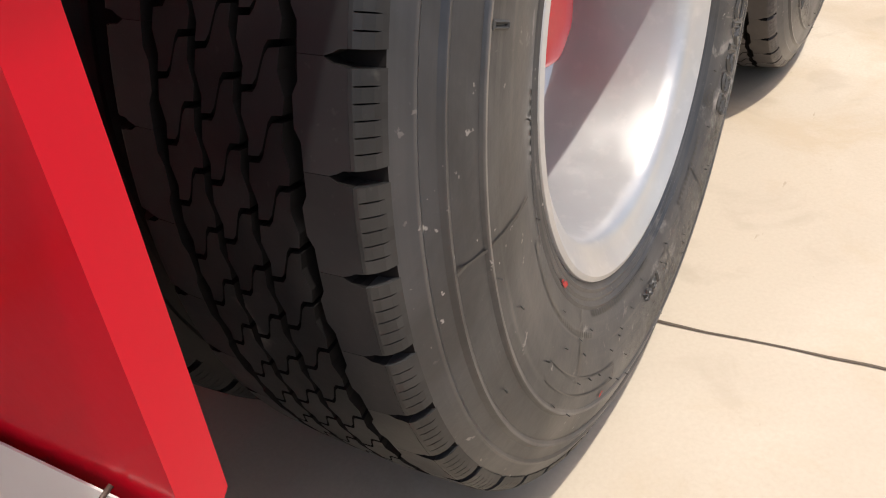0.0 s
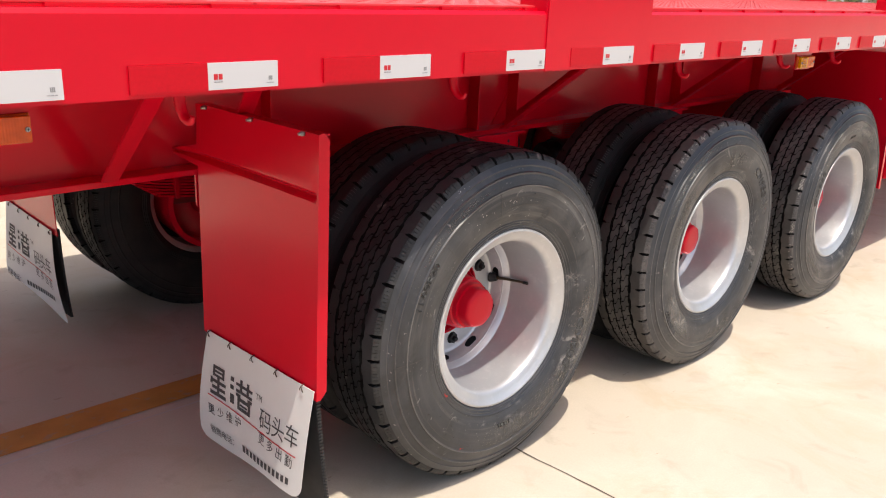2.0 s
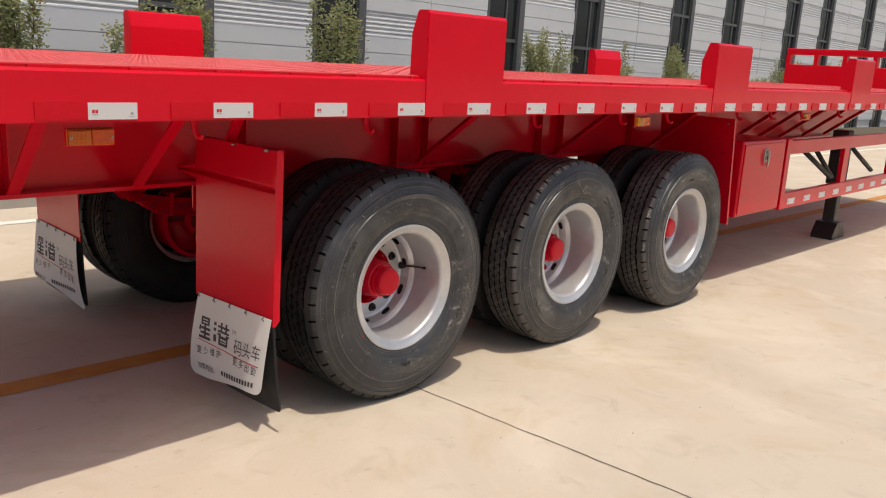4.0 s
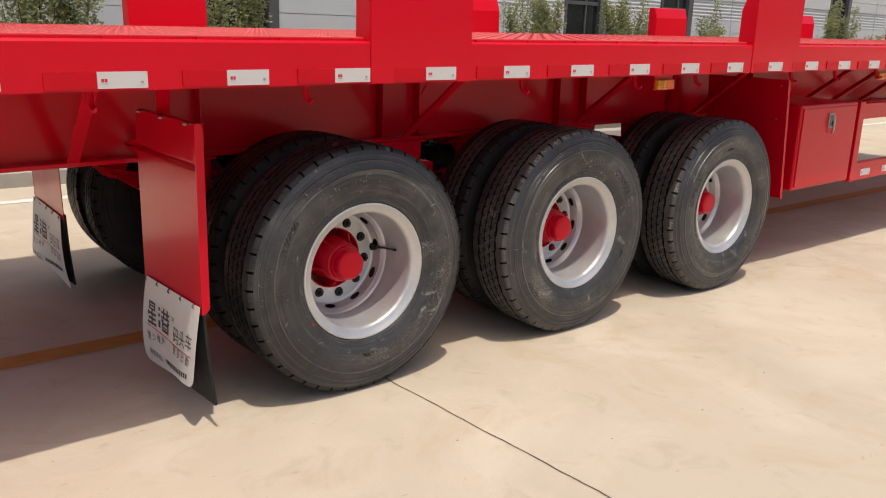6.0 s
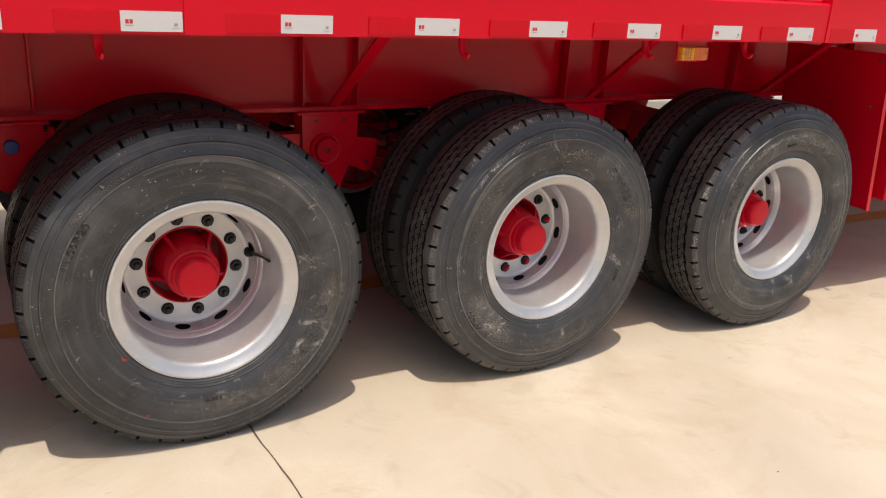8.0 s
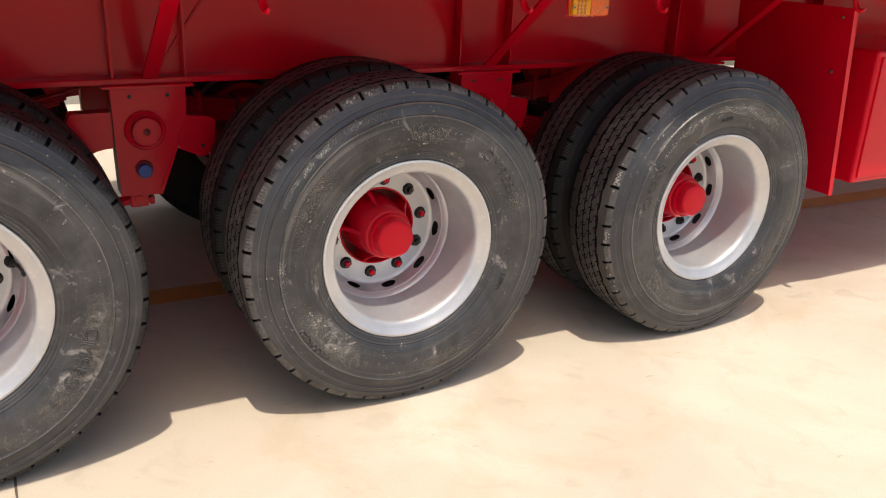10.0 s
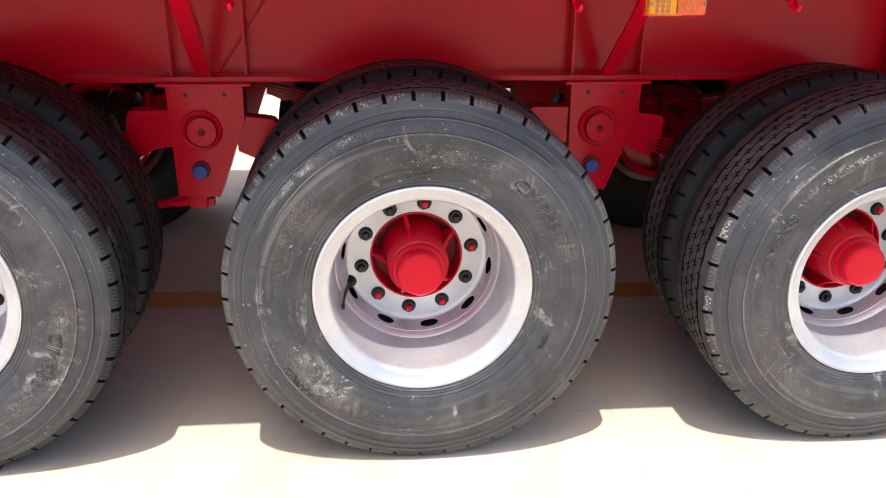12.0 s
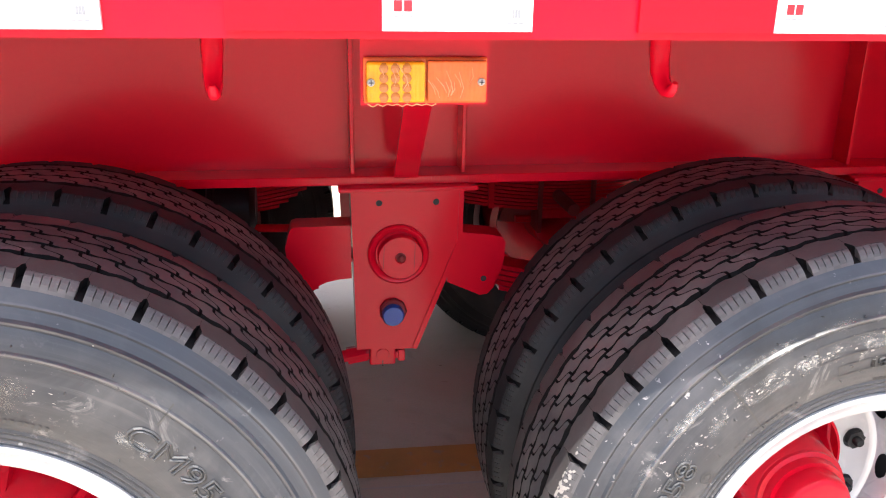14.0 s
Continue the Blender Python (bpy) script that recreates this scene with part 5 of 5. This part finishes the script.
    strokes([(x0 * 0.97, x1 * 0.97, y0 * 0.86, y1 * 0.86) for x0, x1, y0, y1 in [(0.0, 0.020, 0.088, 0.104), (0.0, 0.020, 0.058, 0.074), (0.0, 0.024, 0.004, 0.040), (0.034, 0.130, 0.084, 0.095), (0.034, 0.130, 0.060, 0.071), (0.056, 0.070, 0.066, 0.112), (0.096, 0.110, 0.066, 0.112), (0.034, 0.062, 0.044, 0.056), (0.104, 0.130, 0.044, 0.056), (0.060, 0.104, 0.014, 0.022), (0.044, 0.122, 0.030, 0.044), (0.044, 0.122, -0.004, 0.010), (0.044, 0.058, -0.004, 0.044), (0.108, 0.122, 0.010, 0.044)]], 0.725, 0.505)
    lay(*writing("TM", 0.026), 0.47, 0.320, PRINT_DARK, "lettering", "small dark letters")
    for k, c in enumerate("\u7801\u5934\u8f66"):
        lay(*writing(c, 0.072), 0.425 - k * 0.122, 0.525 - 0.010 * k, PRINT_DARK, "lettering", "large dark character")
    lay(*bars([(0.042 * k, 0.042 * (k + 1), -0.0012 * k - 0.002, -0.0012 * k + 0.002) for k in range(12)]), 0.95, 0.545, PRINT_RED, "underline", "thin red line")
    for k, c in enumerate("\u66f4\u5c11\u7ef4\u62a4"):
        lay(*writing(c, 0.040), 0.955 - k * 0.092, 0.715 - 0.015 * k, PRINT_DARK, "lettering", "dark character")
    for k, c in enumerate("\u66f4\u591a\u51fa\u52e4"):
        lay(*writing(c, 0.040), 0.425 - k * 0.090, 0.660 + 0.008 * k, PRINT_DARK, "lettering", "dark character")
    for k, c in enumerate("\u9500\u552e\u7535\u8bdd\uff1a"):
        lay(*writing(c, 0.033), 0.955 - k * 0.057, 0.915 - 0.004 * k, PRINT_DARK, "lettering", "small dark character")
    lay(*bars([(k * 0.0245, k * 0.0245 + 0.016, 0.0013 * k, 0.021 + 0.0013 * k) for k in range(12)]), 0.605, 0.875, PRINT_DARK, "print_bar", "row of small dark bars")
    for k in range(5):
        p = Vector(on_sheet(0.09 + 0.2225 * k, 0.026))
        bm = B()
        tube(bm, [p + Vector((0.006, 0, 0.012)), p + Vector((-0.004, 0.001, 0.008)), p + Vector((-0.006, -0.004, 0.001)), p + Vector((-0.007, -0.011, -0.004))], 0.0018, 6)
        tube(bm, [p + Vector((-0.004, 0.001, 0.008)), p + Vector((-0.007, 0.004, 0.001)), p + Vector((-0.007, 0.002, -0.003))], 0.0016, 6)
        part("wire_tie", bm, TIE, sheet, "twisted wire tie")


mudguard(lambda y: y, 1)
mudguard(flip, -1)

# ---- front mud plate, toolbox, side guard, landing leg ----
def leaning(bm):
    for v in bm.verts:
        v.co.x -= 0.105 * (v.co.z - 0.455)
    return bm


plate = part("mud_plate", leaning(box(box(B(), 3.338, 3.345, 0.03, 2.35, 0.462, 0.72), 3.338, 3.345, 0.66, 1.39, 0.7201, 0.915)), RED, trailer, "red steel mud plate leaning to the rear")
for y0, y1 in ((0.03, 0.62), (1.76, 2.35)):
    part("wing", leaning(box(B(), 3.338, 3.345, y0, y1, 0.7205, 1.245)), RED, plate)
bm = B()
prism(bm, [(3.335, 0.026, 0.458), (3.360, 0.026, 0.458), (3.360, 0.026, 1.245), (3.335, 0.026, 1.245)], (0, 0.005, 0))
part("edge_flange", leaning(bm), RED, plate)
for y, z in ((0.095, 0.985), (0.075, 1.205)):
    part("bolt", leaning(tube(B(), [(3.330, y, z), (3.339, y, z)], 0.006, 8)), STEEL, plate, "small bare steel bolt")
bm = B()
box(bm, 3.50, 4.30, 0.045, 0.56, 0.490, 1.070, 0.012)
toolbox = part("toolbox", bm, RED, trailer, "red steel toolbox under the deck")
bm = B()
box(bm, 3.525, 4.275, 0.037, 0.046, 0.515, 1.045, 0.004)
part("door", bm, RED, toolbox)
bm = B()
box(bm, 3.868, 3.938, 0.028, 0.038, 0.900, 1.005, 0.004, 0)
box(bm, 3.880, 3.926, 0.020, 0.030, 0.915, 0.990, 0.004, 1)
box(bm, 3.888, 3.918, 0.014, 0.022, 0.950, 0.984, 0.004, 0)
tube(bm, [(3.902, 0.014, 0.990), (3.902, 0.008, 0.945), (3.910, 0.014, 0.885), (3.914, 0.020, 0.868)], 0.009, 10, 0)
part("latch", bm, [STEEL, DARK_STEEL], toolbox, "bare steel toolbox latch")
bm = B()
box(bm, 4.33, 4.41, 0.04, 0.10, 0.475, 1.065, 0.004)
box(bm, 4.36, 7.75, 0.045, 0.095, 0.935, 1.050, 0.006)
box(bm, 4.36, 7.75, 0.045, 0.095, 0.475, 0.610, 0.006)
for x in (5.75, 7.2):
    box(bm, x, x + 0.14, 0.05, 0.09, 0.61, 0.935, 0.004)
guard = part("side_guard", bm, RED, trailer, "red box-section side guard with reflective strips")
for k in range(9):
    part("white_film", WHITE_FILM, None, guard, "", pose(4.50 + 0.36 * k, 0.0445, 0.505))
for x0, x1 in ((5.22, 6.20), (5.58, 6.24), (6.49, 7.47)):
    part("strut", tube(B(), [(x0, 0.30, 0.965), (x1, 0.30, 0.60)], 0.024, 8), DARK_STEEL, trailer, "dark strut behind the side guard")
for s in ((lambda y: y), flip):
    bm = B()
    y = s(0.36)
    box(bm, 6.50, 6.66, y - 0.08, y + 0.08, 0.50, 1.06, 0.01)
    box(bm, 6.52, 6.64, y - 0.06, y + 0.06, 0.10, 0.55, 0.01)
    zg = -SLOPE * 6.58
    prism(bm, [(6.40, y - 0.11, zg + 0.002), (6.76, y - 0.11, zg + 0.002), (6.76, y - 0.11, zg + 0.05), (6.66, y - 0.11, zg + 0.17), (6.50, y - 0.11, zg + 0.17), (6.40, y - 0.11, zg + 0.05)], (0, 0.22, 0))
    part("landing_leg", bm, LEG_BLACK, trailer, "black landing leg standing on the yard")
# air tank and lines between the beams, seen past the wheels
bm = B()
tube(bm, [(4.6, 1.5, 0.86), (4.62, 1.5, 0.86), (5.4, 1.5, 0.86), (5.42, 1.5, 0.86)], [0.10, 0.14, 0.14, 0.10], 24)
part("air_tank", bm, DARK_STEEL, trailer, "dark air tank")

# ---- building behind, kerb, planting ----
WALL_Y = 9.0
building = thing("factory_building", "grey metal-clad factory building with tall dark windows", "building", pose(0, WALL_Y, 0))
bm = B()
box(bm, -30, 75, 0.10, 12.0, 0.0, 9.5)
part("wall", bm, CLADDING, building, "grey wall")
bm = B()
box(bm, -30.2, 75.2, -0.15, 12.2, 9.5, 9.9)
part("roof", bm, FRAME, building)
windows = []
for k in range(-4, 9):
    windows += [(3.22 + 7.52 * k, 4.22 + 7.52 * k), (6.30 + 7.52 * k, 7.26 + 7.52 * k)]
edges = [-30.0]
for a, b in windows:
    if b > 70 or a < -29:
        continue
    edges += [a, b + 0.17]
    w = part("window", box(B(), a, b, 0.085, 0.099, 0.0, 9.4), GLASS, building, "tall dark window strip")
    part("frame", box(box(B(), b, b + 0.17, -0.01, 0.10, 0.0, 9.4, 0.01), a, a + 0.05, 0.02, 0.10, 0.0, 9.4), FRAME, w)
    for z in (1.05, 2.12, 3.25, 4.35, 5.45, 6.55, 7.65):
        part("transom", box(B(), a, b, 0.05, 0.086, z, z + 0.07), FRAME, w)
    part("mullion", box(B(), a + 0.62, a + 0.66, 0.055, 0.086, 0.0, 9.4), FRAME, w)
edges.append(75.0)
for a, b in zip(edges[0::2], edges[1::2]):
    cols = [a] + ([(a + b) / 2] if b - a > 3 else []) + [b]
    for p, q in zip(cols, cols[1:]):
        for k in range(10):
            z = -0.57 + 1.0 * k
            # two smooth boards, then a band of projecting slats
            for z0, z1 in ((z + 0.0, z + 0.260), (z + 0.270, z + 0.53)):
                if z1 > 0.02 and z1 < 9.5:
                    part("cladding_board", box(B(), p + 0.008, q - 0.008, 0.035, 0.11, max(0, z0), z1), CLADDING, building)
            if 0 < z + 0.53 and z + 1.0 < 9.5:
                bm = B()
                box(bm, p + 0.008, q - 0.008, 0.062, 0.11, z + 0.53, z + 1.0)
                for j in range(6):
                    s = z + 0.548 + 0.076 * j
                    prism(bm, [(p + 0.02, 0.063, s), (p + 0.02, 0.047, s + 0.012), (p + 0.02, 0.048, s + 0.030), (p + 0.02, 0.063, s + 0.052)], (q - p - 0.04, 0, 0))
                part("louvre_panel", bm, SLAT, building)
bm = B()
prism(bm, [(-40, 5.40, 0.0), (-40, 5.40, 0.13), (-40, 5.42, 0.15), (-40, 5.55, 0.15), (-40, 5.55, 0.0)], (110, 0, 0))
single("kerb", bm, KERB, "pale stone kerb of the planting bed", "kerb", kind="structure")
bm = B()
box(bm, -40, 70, 5.551, 8.98, 0.0, 0.12)
single("planting_bed", bm, SOIL, "dark soil bed in front of the building", "soil", kind="structure")


def shrub(seed, height, wide):
    """Upright bush: several stems with many small leaves, ragged at the top."""
    rng = random.Random(seed)
    stems, leaves = B(), B()
    for k in range(9):
        a, lean = rng.uniform(0, 6.28), rng.uniform(0.1, 0.48) * wide
        h = height * rng.uniform(0.72, 1.0)
        pts = [Vector((0.06 * math.cos(a), 0.06 * math.sin(a), 0))]
        for i in range(1, 6):
            t = i / 5
            pts.append(Vector((lean * math.cos(a) * t ** 0.7 + rng.uniform(-0.02, 0.02), lean * math.sin(a) * t ** 0.7 + rng.uniform(-0.02, 0.02), h * t)))
        tube(stems, pts, [0.014 * (1 - 0.85 * i / 5) for i in range(6)], 6)
        for i in range(int(270 + 190 * h)):
            t = rng.uniform(0.12, 1.0)
            j = min(4, int(t * 5))
            p = pts[j].lerp(pts[j + 1], t * 5 - j)
            spread = 0.20 * wide * (1.08 - t) ** 0.5 + 0.03
            p = p + Vector((rng.gauss(0, spread * 0.6), rng.gauss(0, spread * 0.6), rng.gauss(0, 0.04)))
            way = Vector((rng.gauss(0, 1), rng.gauss(0, 1), rng.uniform(-0.2, 0.9))).normalized()
            side = way.cross(Vector((rng.gauss(0, 1), rng.gauss(0, 1), 1))).normalized()
            up = side.cross(way)
            ln, w = rng.uniform(0.038, 0.072), rng.uniform(0.011, 0.019)
            q = [p, p + way * ln * 0.45 + side * w, p + way * ln, p + way * ln * 0.45 - side * w, p + way * ln * 0.5 - up * 0.008]
            vs = [leaves.verts.new(c) for c in q]
            leaves.faces.new((vs[0], vs[1], vs[4])), leaves.faces.new((vs[1], vs[2], vs[4])), leaves.faces.new((vs[2], vs[3], vs[4])), leaves.faces.new((vs[3], vs[0], vs[4]))
    ob = thing("shrub", "leafy green garden shrub with yellowish young leaves", "shrub", group="shrubs along the building")
    part("stem", stems, BARK, ob)
    part("foliage", leaves, LEAF, ob)
    return ob


shrubs = [shrub(1, 2.22, 0.62), shrub(2, 2.15, 0.85), shrub(3, 2.4, 0.9)]
places = [(0.45, 2), (0.93, 0), (2.35, 1), (2.95, 0), (5.38, 2), (8.0, 1), (8.4, 0), (10.15, 0), (10.5, 1), (12.95, 1), (15.3, 0), (15.9, 1), (18.2, 2), (20.6, 1), (23.2, 0), (26.0, 2), (-1.6, 1), (-3.4, 0)]
used = set()
for i, (x, k) in enumerate(places):
    at = pose(x, 7.2, 0.12, 0, 0, 67 * i)
    if k in used:
        copy_thing(shrubs[k], at)
    else:
        shrubs[k].matrix_basis = at
        used.add(k)
